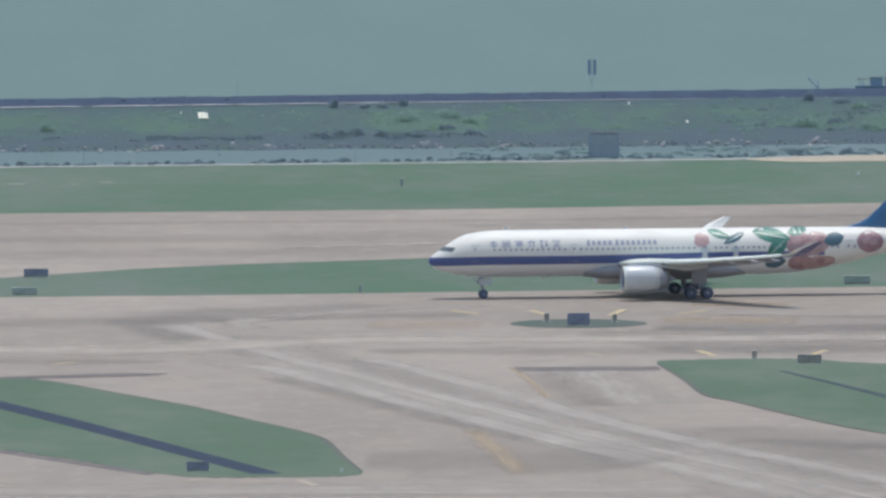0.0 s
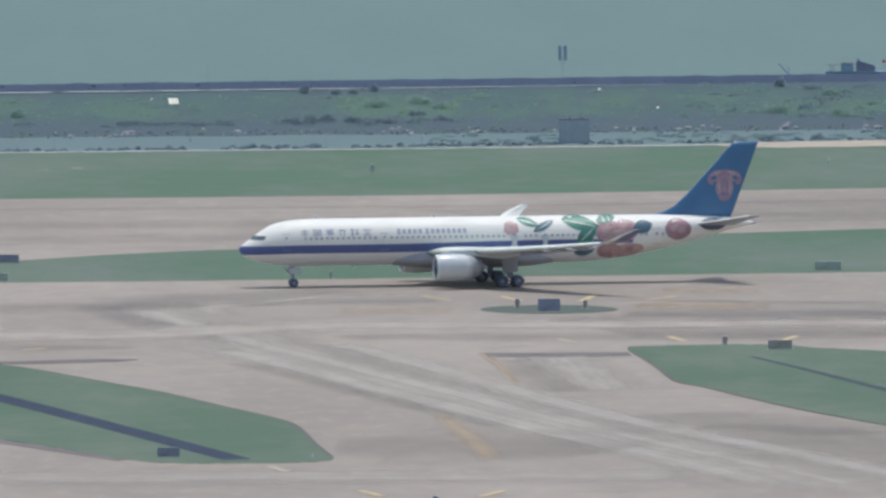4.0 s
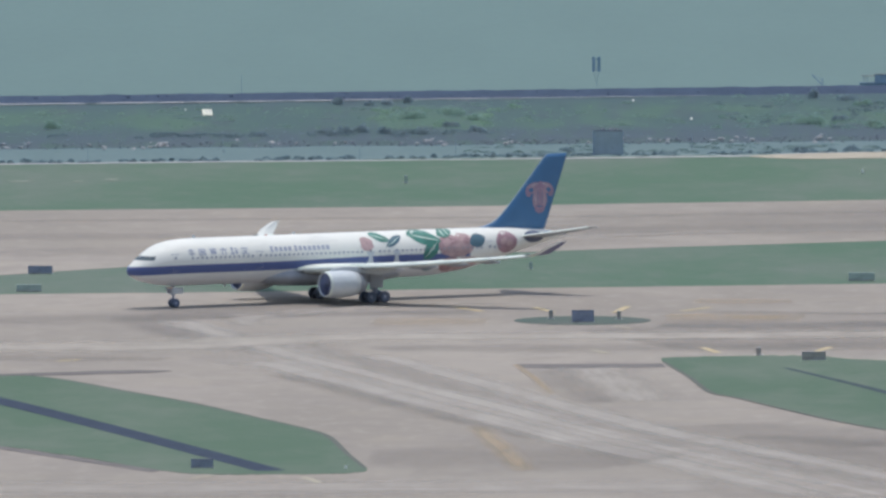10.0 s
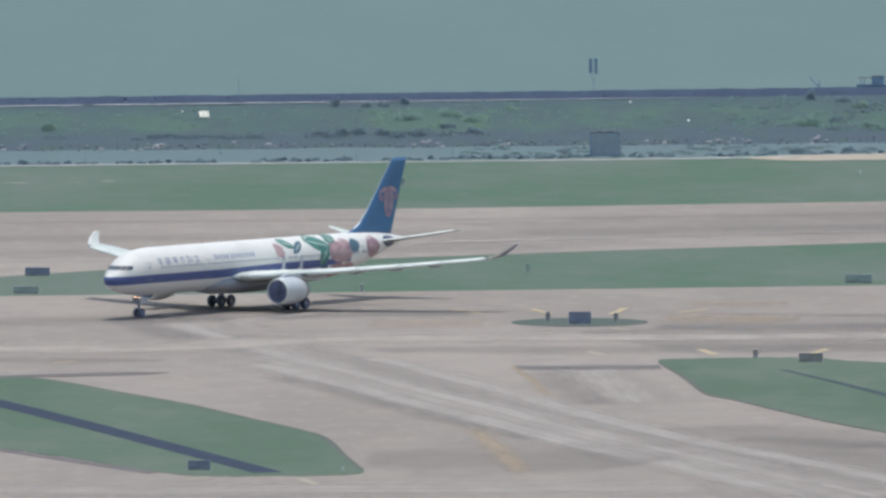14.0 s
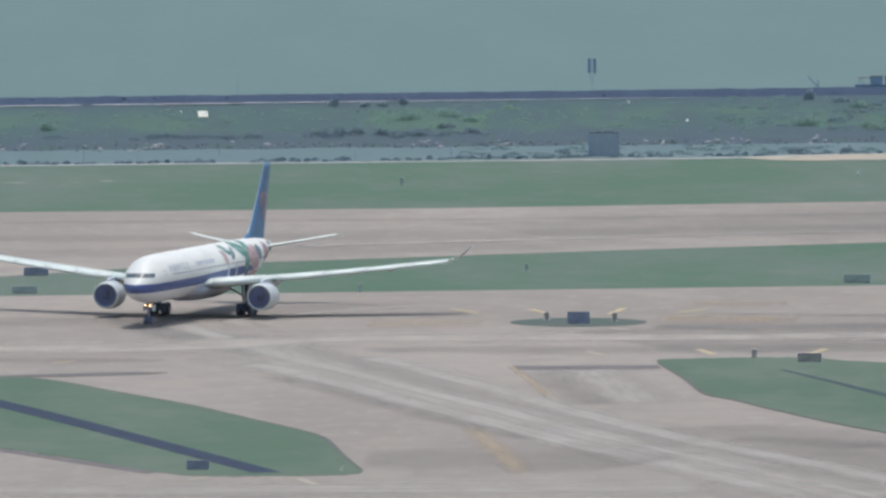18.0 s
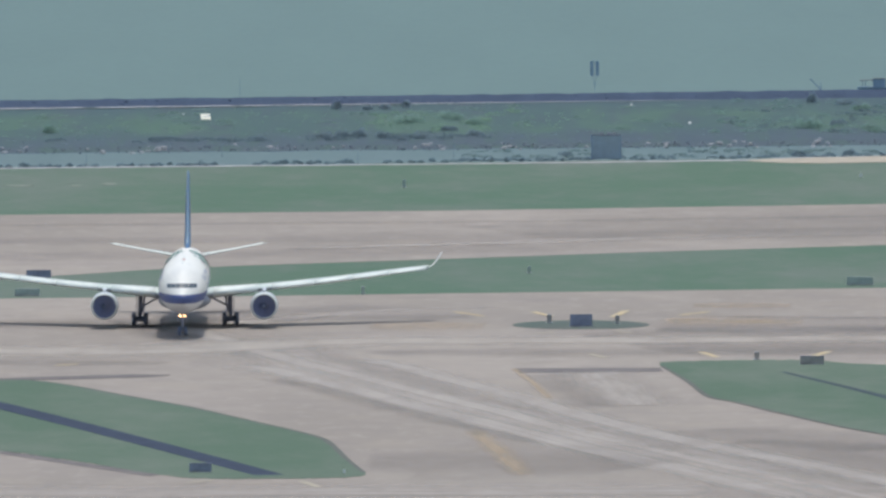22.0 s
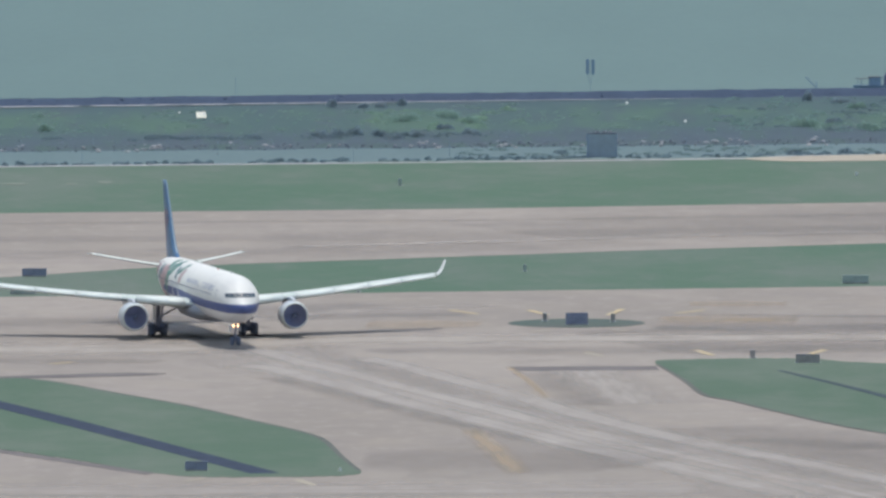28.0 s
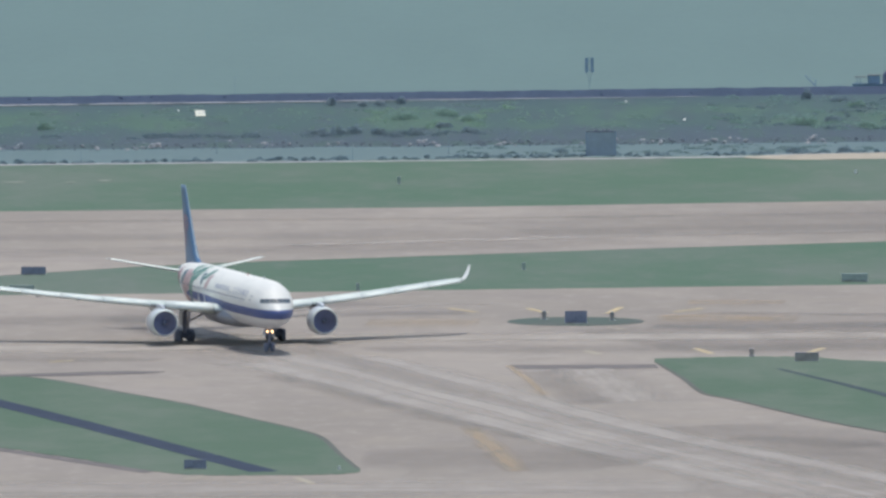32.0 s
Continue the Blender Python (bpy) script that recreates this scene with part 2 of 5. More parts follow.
def leaves(name, low, high):
    m, t, b = material(name, 0.75, 0, 0.2)
    g = t.nodes.new("ShaderNodeNewGeometry")
    c = mix_colour(t, g.outputs["Random Per Island"], low, high)
    t.links.new(c, b.inputs["Base Color"])
    through_light = t.nodes.new("ShaderNodeBsdfTranslucent")
    t.links.new(c, through_light.inputs["Color"])
    both = t.nodes.new("ShaderNodeMixShader")
    both.inputs[0].default_value = 0.5
    t.links.new(b.outputs[0], both.inputs[1])
    t.links.new(through_light.outputs[0], both.inputs[2])
    t.links.new(both.outputs[0], t.nodes["Material Output"].inputs["Surface"])
    return m


# leaf colours lifted and blued, so that they hold the distance haze
M_LEAF_DARK = leaves("hazed_shrub_leaves", (0.26, 0.345, 0.40), (0.30, 0.39, 0.435))
M_LEAF_THICKET = leaves("hazed_thicket_leaves", (0.195, 0.265, 0.30), (0.225, 0.30, 0.325))
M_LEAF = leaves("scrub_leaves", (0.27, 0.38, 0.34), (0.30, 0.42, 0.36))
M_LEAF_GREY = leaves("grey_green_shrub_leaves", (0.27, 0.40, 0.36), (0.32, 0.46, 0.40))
M_LEAF_HAZED_DRY = leaves("hazed_dry_scrub_leaves", (0.30, 0.35, 0.41), (0.33, 0.37, 0.43))
M_LEAF_LIGHT = leaves("pale_scrub_leaves", (0.29, 0.43, 0.33), (0.33, 0.48, 0.35))


# ---------------------------------------------------------------- building helpers
def mesh_of(bm, name, mat, smooth=False):
    me = bpy.data.meshes.new(name)
    bmesh.ops.recalc_face_normals(bm, faces=bm.faces)
    bm.to_mesh(me)
    bm.free()
    me.materials.append(mat)
    if smooth:
        for p in me.polygons:
            p.use_smooth = True
    return me


def part(name, bm, mat, parent=None, label="", at=None, smooth=False):
    me = bm if isinstance(bm, bpy.types.Mesh) else mesh_of(bm, name, mat, smooth)
    ob = new(name, me)
    ob.parent = parent
    if at is not None:
        ob.matrix_basis = at
    return tagged(ob, label)


def thing(name, at, label, category, group="", kind=""):
    e = new(name)
    e.empty_display_size = 0.5
    e.matrix_basis = at
    return tagged(e, label, category, group, kind)


def box(sx, sy, sz, at=(0, 0, 0), bevel=0.0, bm=None):
    """A box whose base centre is at the given place, with bevelled edges."""
    bm = bm or bmesh.new()
    made = bmesh.ops.create_cube(bm, size=1.0, matrix=Matrix.Translation((at[0], at[1], at[2] + sz / 2)) @ Matrix.Diagonal((sx, sy, sz, 1)))
    if bevel:
        vs = set(made["verts"])
        es = [e for e in bm.edges if e.verts[0] in vs and e.verts[1] in vs]
        bmesh.ops.bevel(bm, geom=es, offset=bevel, segments=2, affect="EDGES")
    return bm


def tube(a, b, r1, r2=None, sides=14, bm=None):
    """A round bar from a to b."""
    bm = bm or bmesh.new()
    a, b = Vector(a), Vector(b)
    m = Matrix.Translation((a + b) / 2) @ (b - a).to_track_quat("Z", "Y").to_matrix().to_4x4()
    bmesh.ops.create_cone(bm, cap_ends=True, segments=sides, radius1=r1, radius2=r1 if r2 is None else r2, depth=(b - a).length, matrix=m)
    return bm


def loft(rings, closed=True, caps=True):
    """A skin over rings of equal point counts."""
    bm = bmesh.new()
    rows = [[bm.verts.new(p) for p in ring] for ring in rings]
    n = len(rows[0])
    for r0, r1 in zip(rows, rows[1:]):
        for i in range(n if closed else n - 1):
            bm.faces.new((r0[i], r0[(i + 1) % n], r1[(i + 1) % n], r1[i]))
    if caps:
        bm.faces.new(rows[0][::-1])
        bm.faces.new(rows[-1])
    return bm


def smooth_line(points, steps=8, closed=False):
    """Catmull-Rom through plan points."""
    pts = [Vector(p) for p in points]
    n, out = len(pts), []
    for i in range(n if closed else n - 1):
        if closed:
            p0, p1, p2, p3 = pts[i - 1], pts[i], pts[(i + 1) % n], pts[(i + 2) % n]
        else:
            p0, p1, p2, p3 = pts[max(i - 1, 0)], pts[i], pts[i + 1], pts[min(i + 2, n - 1)]
        for k in range(steps):
            u = k / steps
            out.append(0.5 * (2 * p1 + (p2 - p0) * u + (2 * p0 - 5 * p1 + 4 * p2 - p3) * u * u + (3 * p1 - p0 - 3 * p2 + p3) * u ** 3))
    if not closed:
        out.append(pts[-1])
    return out


def slab(name, outline, top, thick, mat, label="", category="", kind="structure"):
    """A flat layer with a real edge."""
    bm = bmesh.new()
    up = [bm.verts.new((p[0], p[1], top)) for p in outline]
    lo = [bm.verts.new((p[0], p[1], top - thick)) for p in outline]
    bm.faces.new(up)
    n = len(up)
    for i in range(n):
        bm.faces.new((up[i], up[(i + 1) % n], lo[(i + 1) % n], lo[i]))
    bmesh.ops.triangulate(bm, faces=[f for f in bm.faces if len(f.verts) > 4])
    return tagged(new(name, mesh_of(bm, name, mat)), label, category, "", kind)


def ribbon(name, points, widths, z, mat, label="", category="", parent=None, grow=1.0):
    """A strip laid along a plan line; UV runs along it and across it."""
    line = smooth_line(points, 10)
    n = len(line)
    bm = bmesh.new()
    uv = bm.loops.layers.uv.new("UVMap")
    rows = []
    for i, p in enumerate(line):
        d = (line[min(i + 1, n - 1)] - line[max(i - 1, 0)]).normalized()
        side = Vector((-d.y, d.x))
        u = i / (n - 1)
        w = np.interp(u, np.linspace(0, 1, len(widths)), widths) * grow / 2
        rows.append([(bm.verts.new((*(p + side * w * k), z)), u, (k + 1) / 2) for k in (-1, -0.5, 0, 0.5, 1)])
    for a, b in zip(rows, rows[1:]):
        for j in range(4):
            quad = (a[j], b[j], b[j + 1], a[j + 1])
            face = bm.faces.new([q[0] for q in quad])
            for loop, q in zip(face.loops, quad):
                loop[uv].uv = (q[1], q[2])
    ob = new(name, mesh_of(bm, name, mat))
    ob.parent = parent
    return tagged(ob, label, category, "", "" if parent else "structure")


def scatter(name, spots, sizes, mat, seed, label, category, per=5):
    """Low scrub: many small leaf blades in clumps, one mesh."""
    rng = np.random.default_rng(seed)
    c = np.repeat(np.asarray(spots, float), per, 0)
    s = np.repeat(np.asarray(sizes, float), per)
    n = len(c)
    c = c + rng.normal(0, 0.45, (n, 3)) * s[:, None] * (1, 1, 0.08)
    a = rng.normal(0, 1, (n, 3)) * (1, 1, 0.55)
    a /= np.linalg.norm(a, axis=1)[:, None]
    b = np.cross(a, rng.normal(0, 1, (n, 3)) * (0.2, 0.2, 1))
    b /= np.linalg.norm(b, axis=1)[:, None]
    a, b = a * s[:, None] * 0.5, b * s[:, None] * 0.28
    v = np.stack([c - a, c - b * 0.9, c + a, c + b * 0.9], 1).reshape(-1, 3)
    me = bpy.data.meshes.new(name)
    me.from_pydata(v.tolist(), [], np.arange(4 * n).reshape(-1, 4).tolist())
    me.materials.append(mat)
    return tagged(new(name, me), label, category, "", "stuff")


# ---------------------------------------------------------------- ground, channel, bund and sea
WATER = -0.5


def across(left, right, x):
    """The y of a shoreline through two plan points, at x."""
    return left[1] + (right[1] - left[1]) * (x - left[0]) / (right[0] - left[0])


TRACK = ((-60.5, 388.7), (61.2, 416.7))
BANK = ((-60.8, 400.7), (61.5, 428.9))
FOOT = ((-61.6, 440.2), (62.2, 460.7))
SHOULDER = ((-61.8, 448.0), (62.3, 467.0))
CREST = ((-64.0, 550.6), (64.8, 580.4))


def shore_y(line, x):
    return across(*line, x)


def bund_z(x, y):
    """Height of the bund between its shoulder and its crest."""
    a, b = shore_y(SHOULDER, x), shore_y(CREST, x)
    return 1.0 * min(max((y - a) / (b - a), 0), 1) + bund_lumps(x, y)


def bund_lumps(x, y):
    """Uneven fill and old growth on the bund."""
    a, b = shore_y(SHOULDER, x), shore_y(CREST, x)
    u = (y - a) / (b - a)
    fade = max(0.0, min(1.0, u * 8, (1 - u) * 8)) * (1.0 if abs(x) < 90 else 0.0)
    return fade * (0.30 * noise.noise((x * 0.22, y * 0.05, 5.0)) + 0.14 * noise.noise((x * 0.7, y * 0.13, 9.0)))


def build_ground():
    xs = [-2400, -900, -400] + [i * 1.25 for i in range(-72, 73)] + [400, 900, 2400]
    ups = [k / 22 for k in range(1, 22)]
    rings = []
    for x in xs:
        wob = lambda k, s: s * (noise.noise((x * 0.11, k, 0.3)) if abs(x) < 150 else 0)
        low, high = shore_y(SHOULDER, x) + wob(4, 4), shore_y(CREST, x)
        rows = [(x, -2389.0 - 300, -0.02), (x, shore_y(TRACK, x) - 300, -0.02), (x, shore_y(TRACK, x) + wob(1, 2), -0.02),
                (x, shore_y(BANK, x) + wob(2, 4), WATER - 0.6), (x, shore_y(FOOT, x) - 4 + wob(3, 5), WATER - 0.5),
                (x, low, 0.0 + wob(9, 0.1)),
                *[(x, low * (1 - u) + high * u, u + bund_lumps(x, low * (1 - u) + high * u)) for u in ups],
                (x, high, 0.97), (x, high + 6, 0.97), (x, high + 18, -6), (x, 2550, -6)]
        rings.append(rows)
    bm = loft(rings, closed=False, caps=False)
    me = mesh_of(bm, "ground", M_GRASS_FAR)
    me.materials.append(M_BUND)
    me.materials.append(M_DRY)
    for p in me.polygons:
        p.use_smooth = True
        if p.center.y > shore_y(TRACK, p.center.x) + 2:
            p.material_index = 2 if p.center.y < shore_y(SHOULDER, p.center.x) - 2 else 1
    tagged(new("ground", me), "flat grassed airfield ground with a low scrub-covered shore bund", "ground", "", "structure")
    slab("water_channel", [(-2400, shore_y(TRACK, -2400) - 6), (2400, shore_y(TRACK, 2400) - 6), (2400, shore_y(SHOULDER, 2400)), (-2400, shore_y(SHOULDER, -2400))],
         WATER, 0.3, M_CHANNEL, "still blue-green water channel beside the airfield", "water")
    slab("sea", [(-2400, shore_y(CREST, -2400) + 9), (2400, shore_y(CREST, 2400) + 9), (2400, 2500), (-2400, 2500)], WATER, 0.5, M_SEA,
         "calm hazy green-blue sea with fine ripples", "water")


build_ground()


def build_pavement():
    slab("runway", [(-173.6, 228.7), (-57.8, 262.3), (0.0, 270.5), (58.3, 285.6), (197.3, 322.1), (190.3, 225.7), (56.1, 181.3), (22.4, 163.6), (-0.0, 149.7), (-25.6, 134.8), (-38.0, 124.7), (-54.4, 104.5), (-71.2, 85.9), (-159.6, 17.6)],
         0.0, 0.05, M_PAVE, "wide weathered grey concrete runway with rubber streaks", "runway")
    slab("taxiway", [(-160.8, 36.0), (-70.3, 55.5), (-53.4, 61.0), (-24.9, 64.8), (-0.0, 70.0), (53.8, 80.3), (181.3, 102.9), (189.3, -508.4), (-178.5, -495.7)],
         0.0, 0.05, M_PAVE, "broad stained concrete taxiway junction", "taxiway")


build_pavement()


def ragged(outline, depth=1.3):
    """Grass creeping unevenly over the edge of the paving."""
    return [Vector((q.x, q.y + depth * noise.noise((q.x * 0.9, q.y * 0.25, 3.0)) + 0.5 * depth * noise.noise((q.x * 3.1, q.y * 0.6, 8.0)))) for q in outline]


def build_grass_islands():
    left = smooth_line([(-76.4, -109.7), (-66.4, -105.8), (-57.4, -101.8), (-45.8, -109.9), (-35.2, -139.3), (-28.2, -159.6), (-20.5, -187.6), (-14.8, -209.0), (-12.5, -222.9), (-10.4, -252.1), (-8.3, -276.7), (-10.8, -283.2), (-18.9, -284.7), (-27.7, -281.6), (-39.3, -253.8), (-51.3, -226.3), (-58.5, -203.2), (-74.7, -159.8)], 22, True)
    slab("grass_verge_west", ragged(left), 0.04, 0.1, M_GRASS, "mown grass island between taxiways", "grass")
    right = smooth_line([(24.4, -79.8), (27.7, -74.9), (35.8, -72.4), (42.2, -73.8), (46.0, -79.6), (50.3, -83.1), (61.7, -93.6), (71.0, -101.7), (65.5, -278.7), (57.5, -247.1), (47.4, -213.4), (42.4, -197.2), (36.1, -171.5), (32.1, -153.7), (29.2, -143.0), (27.2, -114.0)], 22, True)
    slab("grass_verge_east", ragged(right), 0.04, 0.1, M_GRASS, "mown grass island between taxiways", "grass")
    c, rx = Vector((16.0, 0.6)), 8.05
    ry = 9.2
    oval = [(c.x + rx * math.cos(a), c.y + ry * math.sin(a)) for a in np.linspace(0, 2 * math.pi, 48, endpoint=False)]
    slab("grass_oval", oval, 0.04, 0.1, M_OVAL, "small oval grass island with airfield signs", "grass")


build_grass_islands()

WEAR_LABELS = {"rubber": "dark rubber-worn band on the concrete", "bleach": "pale sun-bleached band on the concrete",
               "ochre_": "ochre-stained patch on the concrete", "runway": "long wear streak on the runway"}
wear_heights = itertools.count(1)


def wear(name, pts, widths, mat):
    """A worn band, each laid a hair above the last."""
    ribbon(name, pts, widths, 0.008 + 0.0015 * next(wear_heights), mat, WEAR_LABELS[name[:6]], "wear mark", grow=1.4)


# the turn from the crossing taxiway: rubber and bleached wheel lines side by side
wear("bleached_track", [(-25.4, -18.0), (-18.4, -67.9), (-11.8, -98.2), (-0.0, -149.2), (10.1, -189.9), (21.9, -237.0), (34.6, -284.9), (49.3, -339.8)], (14, 17, 17, 17, 16, 16), M_WEAR_FAINT)
# one broad film added only to darken the right-hand concrete
wear("rubber_track", [(19.3, -37.5), (33.8, -33.4), (51.5, -27.2), (73.5, -21.1)], (50, 70, 70), M_STREAK)
wear("rubber_track", [(26.5, -201.6), (34.2, -214.9), (46.6, -249.5), (59.1, -296.9)], (16, 26, 30), M_STREAK)
wear("rubber_track", [(-6.7, 43.2), (-15.3, 35.7), (-22.1, 28.3), (-28.2, 19.2), (-32.8, 9.0), (-35.4, 1.0), (-34.2, -9.4), (-30.6, -27.5), (-25.4, -47.1), (-19.6, -70.6)], (8, 14, 20, 18, 10, 6, 6, 5, 3), M_WEAR_DARK)
wear("rubber_track", [(-23.7, -14.6), (-19.5, -38.7), (-14.7, -59.0), (-8.0, -88.4), (-1.4, -121.5), (5.6, -153.1), (13.2, -186.9), (24.9, -233.2), (38.9, -285.1), (49.7, -325.6)], (6, 5, 4, 4, 4, 4), M_WEAR_MILD)
wear("bleached_track", [(7.7, 38.4), (-4.9, 32.8), (-13.5, 24.6), (-18.5, 15.7), (-23.6, 6.9), (-23.9, -1.5), (-21.1, -9.9)], (3, 4, 6, 7, 5, 4), M_WEAR_FAINT)
wear("bleached_track", [(-9.3, -68.2), (-5.4, -81.9), (0.2, -105.3), (7.1, -138.9), (13.3, -169.5), (24.9, -219.5), (39.3, -268.3), (58.0, -334.8)], (4, 5, 5, 5, 5), M_WEAR_LIGHT)
wear("bleached_track", [(-33.2, 7.3), (-29.2, -11.4), (-24.2, -35.6), (-17.9, -67.9), (-11.2, -96.6), (-1.4, -139.6), (7.0, -174.4), (13.1, -203.1), (30.4, -269.8), (41.4, -310.9)], (6, 5, 4.5, 4, 4, 3, 3), M_WEAR_LIGHT)
wear("bleached_track", [(-24.4, -81.1), (-20.8, -86.8), (-17.7, -93.5), (-11.1, -121.5), (-4.6, -154.3), (4.8, -191.7), (12.9, -226.9), (22.2, -261.9), (30.1, -292.2), (40.9, -335.0)], (7, 7, 6, 6, 6, 6), M_WEAR_LIGHT)
wear("rubber_track", [(-20.2, -105.5), (-14.1, -126.3), (-5.9, -161.5), (2.2, -196.6), (9.9, -226.7)], (3, 4, 4, 3), M_STREAK)
wear("bleached_track", [(-67.3, -52.2), (-51.0, -51.7), (-34.8, -49.0), (-17.3, -35.9), (1.0, -32.0), (20.7, -31.7), (51.4, -29.5), (73.3, -28.1)], (22, 22, 16, 15), M_BAND)
wear("rubber_track", [(-68.8, 0.5), (-52.2, 4.5), (-35.6, 8.6), (-24.3, 11.7)], (16, 18, 12), M_STREAK)
wear("rubber_track", [(24.2, -10.7), (34.1, -11.1), (51.9, -9.5), (67.3, -9.0)], (10, 16, 16), M_WEAR_DARK)
wear("rubber_track", [(-9.4, -54.6), (1.0, -55.1), (14.0, -55.6), (33.5, -54.2), (66.1, -51.0)], (8, 16, 16, 14), M_STREAK)
wear("rubber_track", [(-66.7, -72.6), (-50.5, -73.3), (-41.5, -74.8), (-31.2, -76.3)], (12, 12, 8), M_STREAK)
wear("rubber_track", [(-8.6, -258.8), (0.9, -259.2), (12.7, -262.5), (21.6, -265.7)], (20, 50, 50, 20), M_STREAK)
wear("rubber_track", [(-21.7, 11.6), (-9.7, 17.1), (3.7, 19.0)], (6, 12, 8), M_WEAR_DARK)
wear("bleached_track", [(-60.1, -303.4), (-33.9, -308.0), (-16.5, -306.9), (6.7, -305.9), (29.8, -306.8)], (20, 22, 20), M_WEAR_FAINT)
wear("bleached_track", [(16.3, -93.9), (18.9, -126.6), (21.4, -160.5)], (9, 9, 8), M_WEAR_FAINT)
wear("rubber_track", [(11.2, -99.2), (14.1, -137.1), (17.1, -163.5)], (5, 6, 5), M_STREAK)
wear("rubber_track", [(30.4, -224.6), (37.0, -227.8), (46.8, -239.9)], (6, 10, 10), M_STREAK)
wear("ochre_track", [(-8.9, -0.9), (-2.9, -1.2), (5.0, -1.6)], (14, 18, 14), M_WEAR_SAND)
wear("ochre_track", [(25.7, 7.1), (34.4, 6.8), (42.4, 6.4)], (14, 18, 14), M_WEAR_SAND)
wear("ochre_track", [(29.5, 41.1), (34.9, 40.9), (41.6, 40.6)], (8, 12, 8), M_WEAR_SAND)
wear("ochre_track", [(3.1, -203.7), (5.7, -240.2), (8.2, -281.1)], (2.0, 2.8, 2.2), M_OCHRE)
wear("ochre_track", [(7.7, -88.0), (9.8, -115.5), (11.7, -147.6)], (0.9, 1.1, 0.9), M_OCHRE)
wear("ochre_track", [(26.2, 8.5), (29.0, 11.0), (31.6, 12.0)], (3, 5, 3), M_OCHRE)
wear("ochre_track", [(33.4, 5.5), (36.5, 6.5), (39.5, 5.0)], (3, 6, 3), M_OCHRE)
wear("rubber_track", [(30.0, 17.5), (38.0, 16.5), (48.0, 13.5), (56.0, 15.0)], (3, 5, 6, 3), M_WEAR_DARK)
wear("runway_streak", [(-71.7, 232.4), (-28.0, 237.5), (8.5, 241.6), (74.8, 257.3)], (5, 8, 6), M_RUNWAY_STREAK)
wear("runway_streak", [(-70.7, 192.8), (-20.4, 197.4), (15.6, 205.5), (73.6, 216.9)], (14, 26, 18), M_RUNWAY_STREAK)
wear("runway_streak", [(-20.2, 173.8), (8.3, 187.7), (37.2, 203.1), (73.5, 212.7)], (4, 7, 6), M_WEAR_FAINT)
# wide film added only to darken the right half of the runway
wear("runway_streak", [(6.0, 214.0), (34.0, 224.0), (76.0, 236.0)], (40, 62, 66), M_RUNWAY_STREAK)
wear("runway_streak", [(-69.5, 151.6), (-34.3, 160.8), (-6.0, 167.6), (29.8, 185.3)], (14, 22, 14), M_RUNWAY_STREAK)

# narrow asphalt joints and the service strips in the grass
slab("asphalt_joint_west", [(-59.3, -110.4), (-46.1, -102.8), (-35.3, -98.0), (-31.0, -99.6), (-33.4, -103.2), (-42.1, -107.0)], 0.055, 0.06, plain("brown_asphalt", (0.192, 0.174, 0.172), 0.95, 0, 0.15, 0.2, 0.08), "dark brown asphalt strip in the paving", "asphalt")
slab("asphalt_joint_east", [(7.9, -88.0), (24.4, -87.6), (24.7, -94.2), (13.7, -97.1), (8.5, -95.7)], 0.03, 0.06, bpy.data.materials["brown_asphalt"], "dark brown asphalt strip in the paving", "asphalt")
slab("asphalt_joint_south", [(-73.5, -197.6), (-58.5, -203.2), (-51.2, -227.3), (-39.3, -254.8), (-29.7, -277.8), (-30.7, -280.6), (-40.0, -258.6), (-51.6, -231.1), (-58.4, -208.2), (-73.3, -202.6)], 0.035, 0.06, bpy.data.materials["brown_asphalt"], "dark brown asphalt edge along the grass", "asphalt")
ribbon("service_road_west", [(-78.3, -52.8), (-58.4, -124.5), (-48.7, -157.7), (-35.5, -209.1), (-18.3, -279.2)], (3.6, 3.5, 3.4, 3.2), 0.06, M_ASPHALT, "narrow dark asphalt service strip across the grass", "service road")
ribbon("service_road_east", [(38.2, -97.0), (43.9, -122.3), (48.9, -145.9), (61.6, -208.0)], (0.7, 1.25, 1.7), 0.06, plain("overgrown_asphalt", (0.075, 0.098, 0.112), 0.95, 0, 0.25, 0.4, 0.1), "narrow dark asphalt service strip across the grass", "service road")
# narrow grey-green strip along the edges of the grass islands
M_RIM = plain("dull_verge_edge", (0.145, 0.150, 0.138), 0.95, 0, 0.25, 0.5, 0.1)
for line in ([(-57.4, -101.8), (-45.8, -109.9), (-35.2, -139.3), (-28.2, -159.6), (-20.5, -187.6), (-14.8, -209.0), (-12.5, -222.9), (-10.4, -252.1), (-8.5, -275.0)],
             [(24.6, -84.0), (27.2, -114.0), (29.2, -143.0), (32.1, -153.7), (36.1, -171.5), (42.4, -197.2), (47.4, -213.4), (57.5, -247.1), (65.3, -277.0)]):
    ribbon("verge_rim", line, (0.4, 0.7, 0.6, 0.7, 0.45), 0.046, M_RIM, "narrow dull rim along the grass", "verge")
ribbon("sand_track", [(-152.1, 367.7), (-60.5, 388.7), (0.0, 398.5), (42.5, 407.8), (61.2, 415.1), (174.4, 440.9)], (3, 3.4, 2.8, 4, 7, 8), 0.02, M_TRACK, "pale sandy perimeter track", "track")
slab("sand_patch", smooth_line([(41.7, 406.2), (48.0, 412.4), (55.9, 416.2), (66.9, 419.7), (71.4, 412.9), (66.5, 403.3), (55.5, 399.0), (47.8, 398.6)], 4, True), 0.03, 0.04, M_SAND, "patch of bare pale sand by the channel", "sand")

